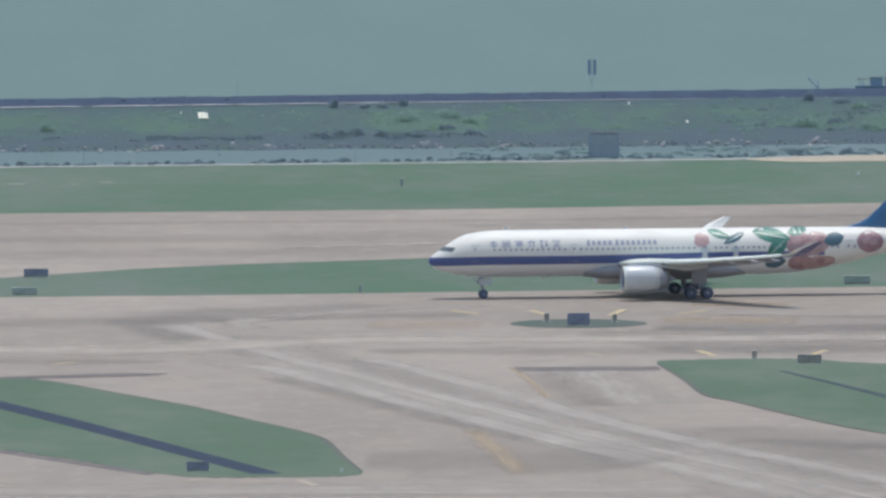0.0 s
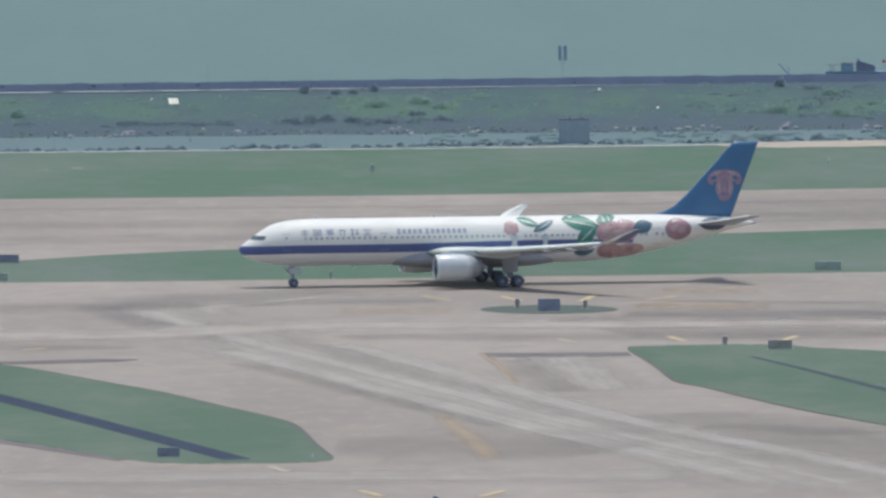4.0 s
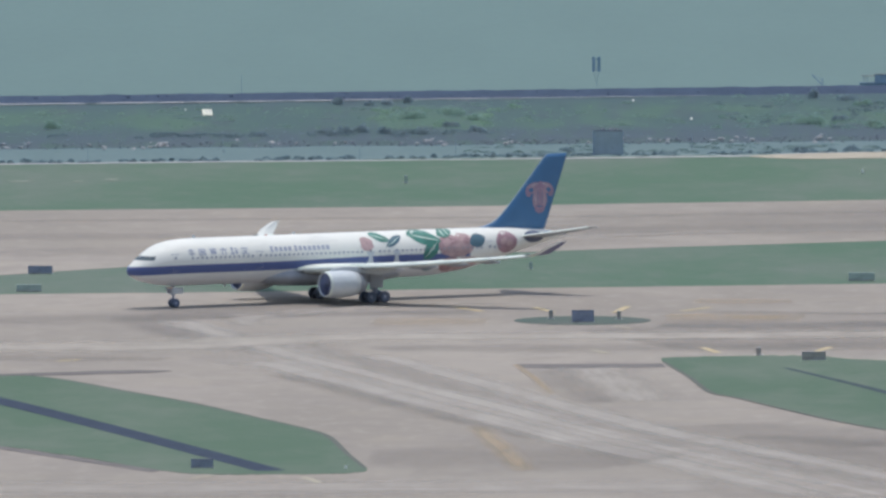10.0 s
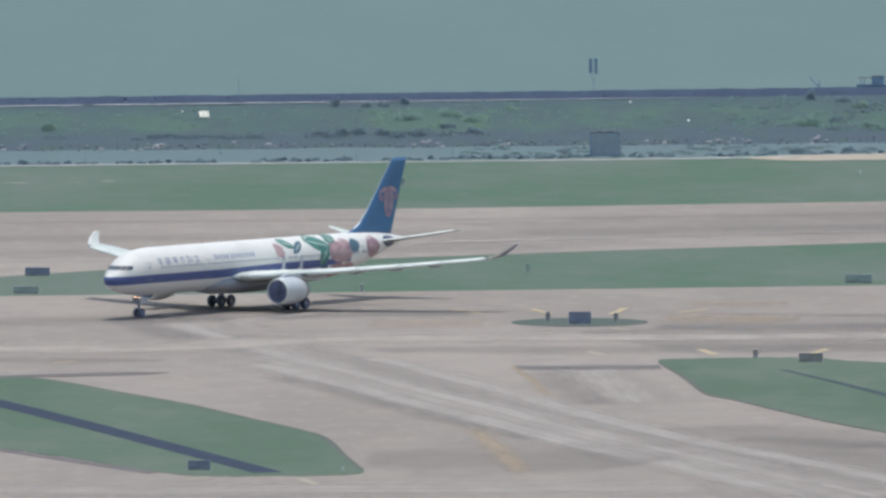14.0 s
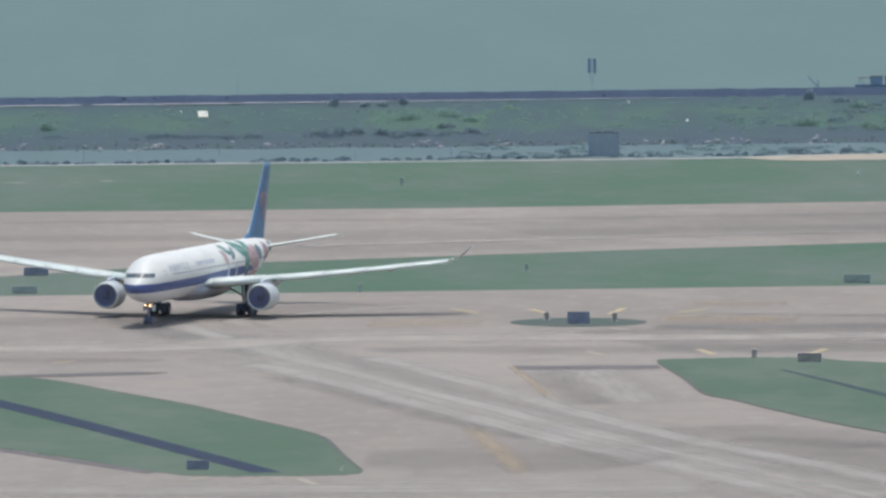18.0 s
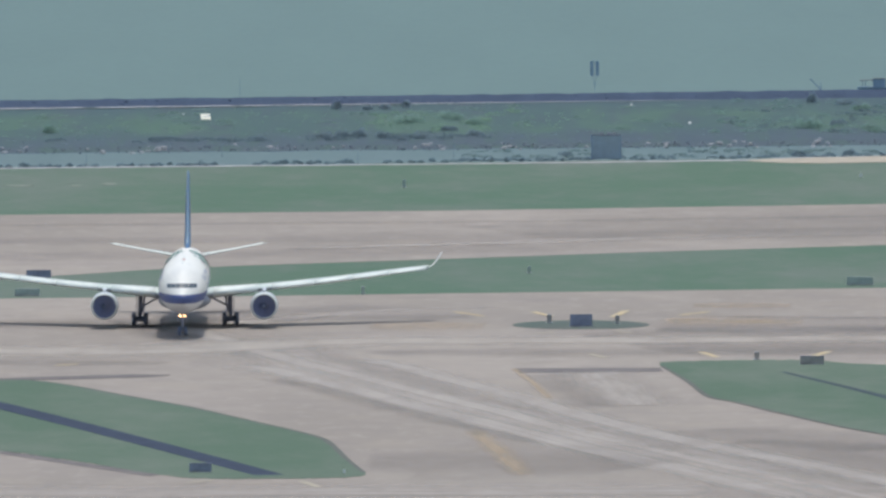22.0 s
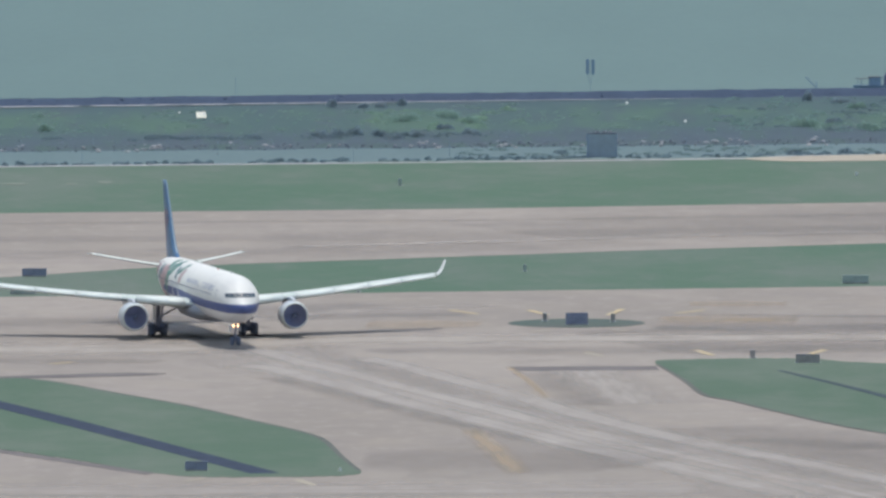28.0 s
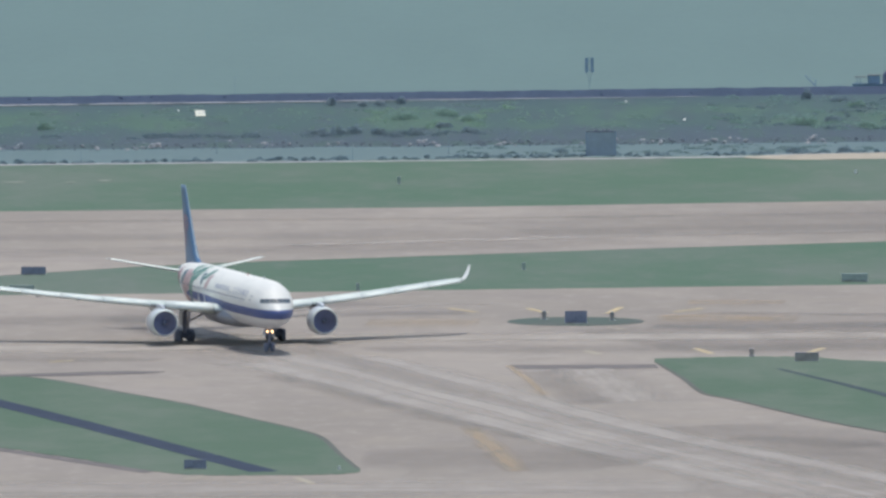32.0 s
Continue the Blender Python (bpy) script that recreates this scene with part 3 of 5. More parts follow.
# painted marks: short yellow dashes where taxi lines bend
for pts in ([(10.5, 28.4), (12.6, 18.6)], [(19.9, 17.0), (21.6, 30.4)], [(29.4, -56.3), (31.1, -66.6)], [(41.6, -68.1), (44.1, -55.8)], [(10.7, -16.6), (12.8, -14.0)], [(19.8, -12.6), (21.7, -16.6)],
            [(16.6, -60.3), (18.4, -67.2)], [(-55.6, -62.9), (-53.4, -56.2)], [(-14.9, -289.5), (-13.1, -298.8)], [(-26.6, -291.8), (-24.3, -287.3)], [(1.1, 28.8), (4.4, 20.2)], [(27.9, 20.3), (31.3, 27.5)],
            [(-5.4, -329.7), (-3.1, -338.7)], [(6.8, -339.0), (9.2, -330.3)], [(-44.3, -80.2), (-41.8, -77.0)]):
    ribbon("yellow_line", pts, (0.9, 0.9), 0.05, M_YELLOW_FADED if -312 < pts[0][1] < -283 or pts[0][0] in (16.6, 10.7, 19.8) else M_YELLOW, "worn yellow painted taxi line", "road marking")

for c, rx, ry in (((-45.1, 345.0), 1.0, 2.5), ((-57.2, 340.9), 1.8, 2.0), ((-49.6, 340.6), 0.8, 1.6)):
    slab("bare_patch", [(c[0] + rx * math.cos(a) * (1 + 0.2 * math.sin(3 * a)), c[1] + ry * math.sin(a)) for a in np.linspace(0, 6.283, 26, endpoint=False)], 0.015, 0.03, M_BARE, "bare sandy patch in the far grass", "sand")


# ---------------------------------------------------------------- airfield signs and posts
def airfield_sign(at, wide, tall, mat, label, turn=0.0, boards=3):
    e = thing("airfield_sign", pose(at[0], at[1], 0.03, 0, 0, turn), label, "sign", "airfield signs")
    part("base", box(wide * 1.05, 0.7, 0.1, bevel=0.02), M_ROCK, e, "pale concrete plinth")
    lift = 0.12
    w = wide / boards
    for i in range(boards):
        x = (i - (boards - 1) / 2) * w
        p = part("panel", box(w - 0.006, 0.42, tall - lift, (x, 0, lift), 0.02), mat, e)
        part("frame", box(w - 0.006, 0.46, 0.07, (x, 0, tall - 0.06), 0.015), M_SIGN_RIM if mat != M_SIGN_BACK else mat, p, "darker top edge")
        part("face", box(w * 0.86, 0.02, (tall - lift) * 0.72, (x, -0.222, lift + (tall - lift) * 0.12), 0.004), M_SIGN_FACE if mat == M_SIGN else mat, p, "faded inset panel")
    for i in range(boards + 1):
        x = (i - boards / 2) * w * 0.94
        part("leg", tube((x, 0, 0.08), (x, 0, lift + 0.05), 0.05), M_METAL, e)
    return e


def marker_post(at, tall, wide, label, mat, group="marker posts"):
    e = thing("marker_post", pose(at[0], at[1], 0.03), label, "post", group)
    part("foot", box(wide * 1.5, wide * 1.5, 0.08, bevel=0.02), M_ROCK, e, "small concrete foot")
    part("stem", tube((0, 0, 0.06), (0, 0, tall * 0.37), wide * 0.4), mat, e)
    part("head", box(wide, wide, tall * 0.65, (0, 0, tall * 0.35), wide * 0.12), mat, e)
    part("cap", tube((0, 0, tall), (0, 0, tall + 0.06), wide * 0.42, wide * 0.3), M_METAL, e, "grey metal cap")
    return e


airfield_sign((16.0, -3.2), 2.6, 1.42, M_SIGN, "black airfield sign standing on the oval grass island", 10)
airfield_sign((41.7, -81.5), 2.7, 0.95, M_SIGN_BROWN, "low brown weathered airfield sign at the edge of the grass", 4)
airfield_sign((-25.5, -274.2), 2.3, 0.95, M_SIGN, "low black airfield sign beside the service strip", -3)
airfield_sign((-49.9, 106.9), 3.0, 0.95, M_SIGN, "dark airfield sign at the runway edge", 0, 4)
airfield_sign((-55.1, -99.7), 2.6, 0.9, M_SIGN_BROWN, "low brown weathered airfield sign at the grass tip", 3)
airfield_sign((-50.5, 67.2), 3.0, 0.8, M_SIGN_BACK, "pale olive back of an airfield sign on the grass", 0, 4)
airfield_sign((50.6, 86.8), 3.2, 0.95, M_SIGN_BACK, "pale olive back of an airfield sign on the grass", 0, 4)
for spot, tall, wide, text in (((12.3, 4.5), 1.0, 0.55, "squat brown marker post on the oval island"), ((20.3, 3.0), 0.95, 0.5, "squat weathered brown marker post on the oval island"),
                               ((35.6, -71.3), 0.85, 0.6, "brown marker box at the edge of the grass"), ((-60.9, -100.5), 0.9, 0.6, "brown marker box at the grass tip"),
                               ((-5.4, 333.7), 0.9, 0.45, "small dark post in the far grass"), ((-9.9, 69.2), 0.85, 0.4, "small dark post by the taxiway"),
                               ((10.4, 115.9), 0.8, 0.4, "small dark post in the grass strip"), ((2.2, -352.0), 0.9, 0.6, "dark marker box by the taxiway")):
    marker_post(spot, tall, wide, text, M_SIGN_BACK if wide < 0.48 else M_SIGN_BROWN if "brown" in text else M_SIGN)
for spot, s in (((56.3, 358.8), 0.5), ((-10.5, -275.7), 0.4)):
    e = thing("edge_marker", pose(spot[0], spot[1], -0.01), "small white edge marker in the grass", "marker", "edge markers")
    part("base", tube((0, 0, 0), (0, 0, 0.06), s * 0.5), M_METAL, e)
    part("dome", tube((0, 0, 0.05), (0, 0, s), s * 0.4, s * 0.25), M_WHITE, e, "white plastic dome")


# ---------------------------------------------------------------- bund: sea wall, rip-rap, scrub
def boulder(size, seed, bm=None, at=(0, 0, 0)):
    rng = random.Random(seed)
    bm = bm or bmesh.new()
    made = bmesh.ops.create_icosphere(bm, subdivisions=1, radius=size)
    k = (rng.uniform(0.7, 1.5), rng.uniform(0.7, 1.2), rng.uniform(0.45, 0.85))
    for v in made["verts"]:
        r = rng.uniform(0.78, 1.15)
        v.co = Vector((v.co.x * k[0] * r + at[0], v.co.y * k[1] * r + at[1], v.co.z * k[2] * r + at[2]))
    return bm


def build_sea_wall():
    wall = new("sea_wall")
    tagged(wall, "low dark rock sea wall along the bund", "sea wall", "", "structure")
    rng = random.Random(5)
    shapes = [mesh_of(boulder(1.0, 40 + i), "stone", M_WALL) for i in range(10)]
    x = -62.0
    n = 0
    while x < 62 and n < 290:
        s = rng.uniform(0.4, 0.62)
        for row in range(2):
            o = part("stone", shapes[rng.randrange(10)], None, wall)
            o.matrix_basis = Matrix.LocRotScale((x + rng.uniform(-0.2, 0.2), shore_y(CREST, x) + 0.1 + row * 1.3, 1.02 + 0.42 * row + rng.uniform(-0.08, 0.08)), Euler((rng.uniform(-0.3, 0.3), rng.uniform(-0.3, 0.3), rng.uniform(0, 6.2))), Vector((s, s, s * 0.95)))
            n += 1
        x += s * 1.7
    # the core of the wall runs on beyond the stones
    rings = []
    for x in (-2400, -600, -150, *[i * 1.25 for i in range(-100, 101)], 150, 600, 2400):
        y, d = shore_y(CREST, x), 0.14 * noise.noise((x * 0.3, 2.0, 0.0)) + 0.10 * noise.noise((x * 1.3, 6.0, 0.0))
        rings.append([(x, y - 1.5, 0.9), (x, y + 0.4, 1.5 + d), (x, y + 2.2, 2.0 + d), (x, y + 8, 0.2)])
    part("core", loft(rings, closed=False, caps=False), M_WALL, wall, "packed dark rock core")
    ribbon("crest_path", [(x, shore_y(CREST, x) - 3.5) for x in (-300, -75, -30, 5, 40)], (2.6, 3.0, 3.0, 2.0, 0.4), 1.07, M_PATH, "pale gravel path along the crest of the bund", "path")


build_sea_wall()


def build_rip_rap():
    bank = new("rip_rap_bank")
    tagged(bank, "bank of pale and dark boulders along the channel", "rocks", "", "structure")
    rng = random.Random(11)
    pale = [mesh_of(boulder(1.0, i), "boulder", M_ROCK) for i in range(8)]
    dark = [mesh_of(boulder(1.0, 20 + i), "boulder", M_ROCK_DARK) for i in range(8)]
    for i in range(280):
        x = rng.uniform(-66, 66)
        u = rng.random()
        y = shore_y(FOOT, x) + (shore_y(SHOULDER, x) - shore_y(FOOT, x)) * u + rng.uniform(-3, 3)
        z = WATER + 0.5 * u
        light = noise.noise((x * 0.16, 4.0, 1.0)) + rng.uniform(-0.35, 0.35) > 0.20
        s = rng.uniform(0.14, 0.36) * (1.15 if light else 0.6)
        o = part("boulder", rng.choice(pale if light else dark), None, bank)
        o.matrix_basis = Matrix.LocRotScale((x, y, z), Euler((0, 0, rng.uniform(0, 6.2))), Vector((s * 1.3, s, s)))
    bm = bmesh.new()
    for i in range(260):
        x = rng.uniform(-80, 80)
        u = rng.random()
        boulder(rng.uniform(0.10, 0.24), 100 + i, bm, (x, shore_y(FOOT, x) + (shore_y(SHOULDER, x) - shore_y(FOOT, x)) * u, WATER + 0.05 + 0.5 * u))
    tagged(part("rubble", bm, M_ROCK_DARK, bank, "small dark rubble between the boulders"), kind="stuff")


build_rip_rap()


def scrub_spots(count, seed, low, high, keep):
    """Spots on the bund between two shares of its depth, thinned by a patch pattern."""
    rng = random.Random(seed)
    spots, sizes = [], []
    while len(spots) < count:
        x, u = rng.uniform(-75, 75), rng.uniform(low, high)
        a, b = shore_y(SHOULDER, x), shore_y(CREST, x)
        y = a + (b - a) * u
        if noise.noise((x * 0.07 + seed, y * 0.012, seed * 1.7)) < keep + rng.uniform(-0.2, 0.2):
            continue
        s = rng.uniform(0.18, 0.4)
        spots.append((x, y, bund_z(x, y) + s * 0.06))
        sizes.append(s)
    return spots, sizes


scatter("scrub", *scrub_spots(260, 3, 0.2, 0.97, 0.0), M_LEAF, 1, "low green scrub and creepers on the bund", "scrub", 7)
scatter("scrub", *scrub_spots(260, 8, 0.25, 0.8, 0.12), M_LEAF_LIGHT, 2, "pale green creepers spreading over the bund", "scrub", 7)
scatter("dry_scrub", *scrub_spots(130, 13, -0.03, 0.3, -0.2), M_LEAF_HAZED_DRY, 3, "grey-brown dry scrub above the rocks", "scrub", 7)



def mounds(spots, seed, per):
    """Weeds in rounded mounds: each (place, half width, height) gives a dome of leaf spots."""
    rng = random.Random(seed)
    out, sizes = [], []
    for (x, y, z), wide, tall in spots:
        for _ in range(per):
            a, r = rng.uniform(0, 6.283), math.sqrt(rng.random())
            out.append((x + wide * r * math.cos(a), y + wide * r * math.sin(a), z + tall * (1 - r * r) * rng.uniform(0.6, 1.0)))
            sizes.append(rng.uniform(0.16, 0.3))
    return out, sizes


def bank_weeds():
    rng = random.Random(31)
    spots = []
    x = -74.0
    while x < 74:
        x += rng.uniform(0.5, 1.7)
        if noise.noise((x * 0.16, 7.0, 0.0)) < rng.uniform(-0.45, 0.05):
            continue
        spots.append(((x, shore_y(TRACK, x) + rng.uniform(3, 7), -0.15), rng.uniform(0.35, 0.9), rng.uniform(0.25, 0.65)))
    return mounds(spots, 32, 34)


def thicket(count, seed, x0, x1, u0, u1, keep, wide, tall):
    """Mounds of growth on the bund between two shares of its depth, thinned to patches."""
    rng = random.Random(seed)
    spots = []
    while len(spots) < count:
        x, u = rng.uniform(x0, x1), rng.uniform(u0, u1)
        if noise.noise((x * 0.15 + seed, u * 4.0, seed * 0.7)) < keep + rng.uniform(-0.2, 0.2):
            continue
        y = shore_y(SHOULDER, x) * (1 - u) + shore_y(CREST, x) * u
        spots.append(((x, y, bund_z(x, y)), rng.uniform(0.5, 1.0) * wide, rng.uniform(0.5, 1.0) * tall))
    return mounds(spots, seed + 1, 30)


# thicket leaves are blue from the haze put into their colour
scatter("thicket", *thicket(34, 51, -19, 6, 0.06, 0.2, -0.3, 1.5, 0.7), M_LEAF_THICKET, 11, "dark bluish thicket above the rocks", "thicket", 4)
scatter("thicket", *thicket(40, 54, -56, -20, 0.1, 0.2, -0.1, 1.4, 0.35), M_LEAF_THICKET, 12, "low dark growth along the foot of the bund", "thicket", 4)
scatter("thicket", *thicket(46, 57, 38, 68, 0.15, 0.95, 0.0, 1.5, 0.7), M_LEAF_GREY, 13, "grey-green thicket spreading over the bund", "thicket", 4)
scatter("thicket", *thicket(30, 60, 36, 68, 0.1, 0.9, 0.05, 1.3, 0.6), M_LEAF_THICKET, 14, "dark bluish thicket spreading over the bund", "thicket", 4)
scatter("thicket", *thicket(40, 63, -66, 36, 0.25, 0.9, 0.1, 1.6, 0.4), M_LEAF, 15, "low green growth in patches on the bund", "thicket", 4)
scatter("thicket", *thicket(24, 66, -12, 12, 0.3, 0.75, -0.1, 1.8, 0.8), M_LEAF_LIGHT, 16, "bright green thicket on the bund", "thicket", 4)


def channel_reeds():
    rng = random.Random(41)
    spots = []
    while len(spots) < 85:
        x = rng.uniform(2, 74)
        u = rng.uniform(0.15, 0.9)
        if noise.noise((x * 0.12, u * 3.0, 5.0)) < rng.uniform(-0.3, 0.2):
            continue
        spots.append(((x, shore_y(BANK, x) * (1 - u) + shore_y(FOOT, x) * u, WATER), rng.uniform(0.5, 1.5), rng.uniform(0.1, 0.4)))
    return mounds(spots, 42, 22)


scatter("channel_reeds", *channel_reeds(), leaves("drowned_reed_leaves", (0.26, 0.35, 0.36), (0.29, 0.38, 0.37)), 9, "thin dull green reeds standing in the channel", "reeds", 5)
scatter("bank_weeds", *bank_weeds(), M_LEAF_DARK, 6, "dark weeds along the near bank of the channel", "weeds", 8)


def shrub(at, z, wide, tall, mat, label, seed):
    """A shrub: forked stems and a crown of many small leaf clumps with gaps."""
    rng = random.Random(seed)
    e = thing("shrub", pose(at[0], at[1], z), label, "shrub", "shrubs on the bund")
    bm = bmesh.new()
    tips = []
    for _ in range(6):
        a, l = rng.uniform(0, 6.28), rng.uniform(0.4, 0.8)
        tip = (math.cos(a) * wide * 0.3 * l, math.sin(a) * wide * 0.3 * l, tall * rng.uniform(0.5, 0.85))
        tube((0, 0, -0.1), tip, 0.05, 0.015, 6, bm)
        tips.append(tip)
    part("stem", bm, M_BARK, e)
    vs, fs = [], []
    lobes = [(Vector((rng.uniform(-0.3, 0.3) * wide, rng.uniform(-0.3, 0.3) * wide, 0)), wide * rng.uniform(0.22, 0.42), tall * rng.uniform(0.6, 1.05)) for _ in range(5)]
    for _ in range(int(240 + 190 * wide)):
        mid, half, high = rng.choice(lobes)
        a, r = rng.uniform(0, 6.283), math.sqrt(rng.random()) * rng.uniform(0.85, 1.12)
        c = mid + Vector((half * r * math.cos(a), half * r * math.sin(a), max(0.06, high * (1 - 0.8 * r * r) * rng.uniform(0.7, 1.02))))
        n = Vector((1.1 * r * math.cos(a) + rng.gauss(0, 0.25), 1.1 * r * math.sin(a) + rng.gauss(0, 0.25), 0.9)).normalized()
        u = n.cross(Vector((rng.gauss(0, 1), rng.gauss(0, 1), 0.1))).normalized()
        w = n.cross(u)
        u, w = u * rng.uniform(0.09, 0.18), w * rng.uniform(0.05, 0.10)
        k = len(vs)
        vs += [c - u, c - w, c + u, c + w]
        fs.append((k, k + 1, k + 2, k + 3))
    me = bpy.data.meshes.new("crown")
    me.from_pydata([tuple(v) for v in vs], [], fs)
    me.materials.append(mat)
    part("crown", me, None, e)


def plant(x, y, wide, tall, mat, label):
    z = bund_z(x, y) - 0.05 if y > shore_y(SHOULDER, x) else -0.15
    shrub((x, y), z, wide, tall * 0.65, mat, label, next(shrub_seeds))


shrub_seeds = itertools.count(70)
plant(-15.6, 548.5, 1.6, 2.0, M_LEAF_DARK, "dark round shrub on the bund crest")
plant(-11.1, 545.1, 1.5, 1.3, M_LEAF_DARK, "dark low shrub on the bund crest")
plant(-8.5, 549.4, 1.9, 1.7, M_LEAF_DARK, "dark round shrub on the bund crest")
plant(-5.4, 552.5, 1.6, 1.9, M_LEAF_DARK, "dark round shrub on the bund crest")
plant(-17.0, 472.5, 2.4, 1.4, M_LEAF_DARK, "dark spreading shrub above the rocks")
plant(-14.2, 474.3, 2.4, 1.9, M_LEAF_DARK, "dark spreading shrub above the rocks")
plant(-12.1, 474.1, 2.5, 1.9, M_LEAF_DARK, "dark spreading shrub above the rocks")
plant(-8.3, 473.2, 2.6, 1.8, M_LEAF_DARK, "dark spreading shrub above the rocks")
plant(-6.0, 468.2, 1.8, 1.3, M_LEAF_DARK, "dark spreading shrub above the rocks")
plant(-3.3, 470.7, 2.2, 2.0, M_LEAF_DARK, "dark spreading shrub above the rocks")
plant(0.6, 491.8, 2.6, 1.5, M_LEAF_DARK, "dark spreading shrub on the bund")
plant(4.2, 476.8, 2.4, 1.4, M_LEAF_DARK, "dark spreading shrub above the rocks")
plant(-26.4, 468.7, 2.6, 1.1, M_LEAF_DARK, "dark spreading shrub above the rocks")
plant(-55.6, 487.4, 2.8, 2.1, M_LEAF_GREY, "pale green rounded shrub on the bund")
plant(53.7, 562.9, 2.0, 2.4, M_LEAF_DARK, "dark leggy shrub on the bund crest")
plant(58.0, 560.5, 3.2, 1.7, M_LEAF_DARK, "dark low shrub on the bund crest")
plant(56.0, 502.9, 2.4, 1.6, M_LEAF_DARK, "dark low shrub on the bund")
plant(51.6, 499.0, 4.6, 2.6, M_LEAF_GREY, "large grey-green shrub on the bund")
plant(60.0, 543.4, 2.6, 1.8, M_LEAF_GREY, "grey-green shrub on the bund")
plant(60.3, 489.1, 3.6, 2.0, M_LEAF_GREY, "large grey-green shrub on the bund")
plant(-5.0, 512.0, 4.4, 2.2, M_LEAF_GREY, "bright green shrub on the bund")
plant(0.5, 520.8, 4.6, 2.2, M_LEAF_GREY, "bright green shrub on the bund")
plant(4.5, 508.0, 3.6, 1.7, M_LEAF_GREY, "bright green shrub on the bund")
plant(48.9, 420.6, 1.9, 1.5, M_LEAF_DARK, "dark shrub on the channel bank")
plant(56.3, 424.0, 2.2, 1.6, M_LEAF_DARK, "dark shrub on the channel bank")
plant(16.9, 425.6, 2.6, 0.9, M_LEAF_DARK, "dark shrub on the channel bank")


# ---------------------------------------------------------------- things on the shore and at sea
def build_board():
    x, y = (-34.1, 517.0)
    e = thing("notice_board", pose(x, y, bund_z(x, y), 0, 0, 8), "weathered cream notice board leaning back on the bund", "sign")
    # laid back so the overhead sun brightens the face towards the camera
    lean = pose(0, 0, 0.12, -52, 0, 0)
    part("panel", box(1.4, 0.1, 1.3, (0, 0, 0), 0.02), M_CREAM, e, at=lean)
    for dx, dz, w, h in ((0.42, 0.45, 0.14, 0.7), (-0.1, 0.55, 0.5, 0.12), (-0.2, 0.9, 0.3, 0.1)):
        part("print", box(w, 0.01, h, (dx, -0.06, dz)), M_SIGN, e, "faded dark print", at=lean)
    for dx in (-0.6, 0.6):
        part("leg", tube((dx, 0.75, -0.1), (dx, 0.65, 0.6), 0.04), M_METAL, e)
    for px, s in (((-37.5, 533.3), 0.26), ((27.1, 555.2), 0.32), ((35.0, 509.3), 0.38)):
        b = thing("shore_marker", pose(px[0], px[1], bund_z(*px)), "small white marker stone on the bund", "marker", "shore markers")
        # stone tipped back to catch the sun as seen from the camera
        part("stone", box(s * 0.9, s * 0.5, s * 1.1, (0, 0, -0.03), s * 0.1), M_WHITE, b, at=pose(0, 0, 0, -48, 0, 0))


build_board()


def build_beacon():
    x, y = (22.2, 612.7)
    e = thing("sea_beacon", pose(x, y, WATER), "slender sea beacon with two grey-blue upright panels", "beacon")
    part("pile", tube((0, 0, -4), (0, 0, 2.2), 0.035, 0.03), M_SHELTER, e)
    part("mast", tube((0, 0, 2.2), (0, 0, 5.7), 0.03, 0.02), M_SHELTER, e)
    for dx in (-0.4, 0.4):
        p = part("panel", box(0.44, 0.08, 2.2, (dx, 0, 3.25), 0.02), M_DAYMARK, e, "grey-blue daymark panel")
        for z in (3.6, 5.0):
            part("bracket", box(0.5, 0.06, 0.06, (dx * 0.5, 0.08, z)), M_DAYMARK, p)
    for k in (-1, 1):
        part("brace", tube((0, 0.02, 1.6), (k * 0.42, 0.02, 3.3), 0.02), M_DAYMARK, e)


build_beacon()


def build_masts():
    for px, tall in (((-29.7, 563.3), 3.6), ((34.1, 431.4), 1.8), ((-30.8, 424.7), 1.8), ((-11.9, 400.8), 1.7), ((-49.2, 401.0), 1.5), ((1.3, 423.1), 1.8)):
        z = bund_z(*px) if px[1] > shore_y(SHOULDER, px[0]) else -0.1
        e = thing("thin_mast", pose(px[0], px[1], z), "thin grey metal mast by the shore", "mast", "thin masts")
        part("pole", tube((0, 0, -0.2), (0, 0, tall), 0.03, 0.018, 8), M_DAYMARK, e)
        part("collar", tube((0, 0, 0), (0, 0, 0.15), 0.12, 0.08, 10), M_METAL, e)


build_masts()


def build_equipment_frame():
    x, y = (22.3, 412.1)
    e = thing("equipment_shelter", pose(x, y, -0.05), "dark mesh-clad equipment shelter by the channel", "shelter")
    for dx in (-2.0, 2.0):
        for dy in (-1.0, 1.0):
            part("post", box(0.12, 0.12, 3.4, (dx, dy, 0)), M_DAYMARK, e)
    for i in range(7):
        part("slat", box(4.0, 0.04, 0.30, (0, -1.0, 0.35 + i * 0.43)), M_SHELTER, e)
    part("screen", box(3.9, 0.05, 3.2, (0, -0.9, 0.1)), M_SHELTER, e, "mesh screen, paled to stand for haze")
    part("roof", box(4.1, 2.2, 0.10, (0, 0, 3.35), 0.03), M_DARKMETAL, e, "dark sheet roof")
    for dx in (-0.7, 0.4, 1.1):
        part("roof_box", box(0.5, 0.4, 0.2, (dx, 0, 3.47), 0.03), M_ROCK, e, "pale rooftop box")


build_equipment_frame()


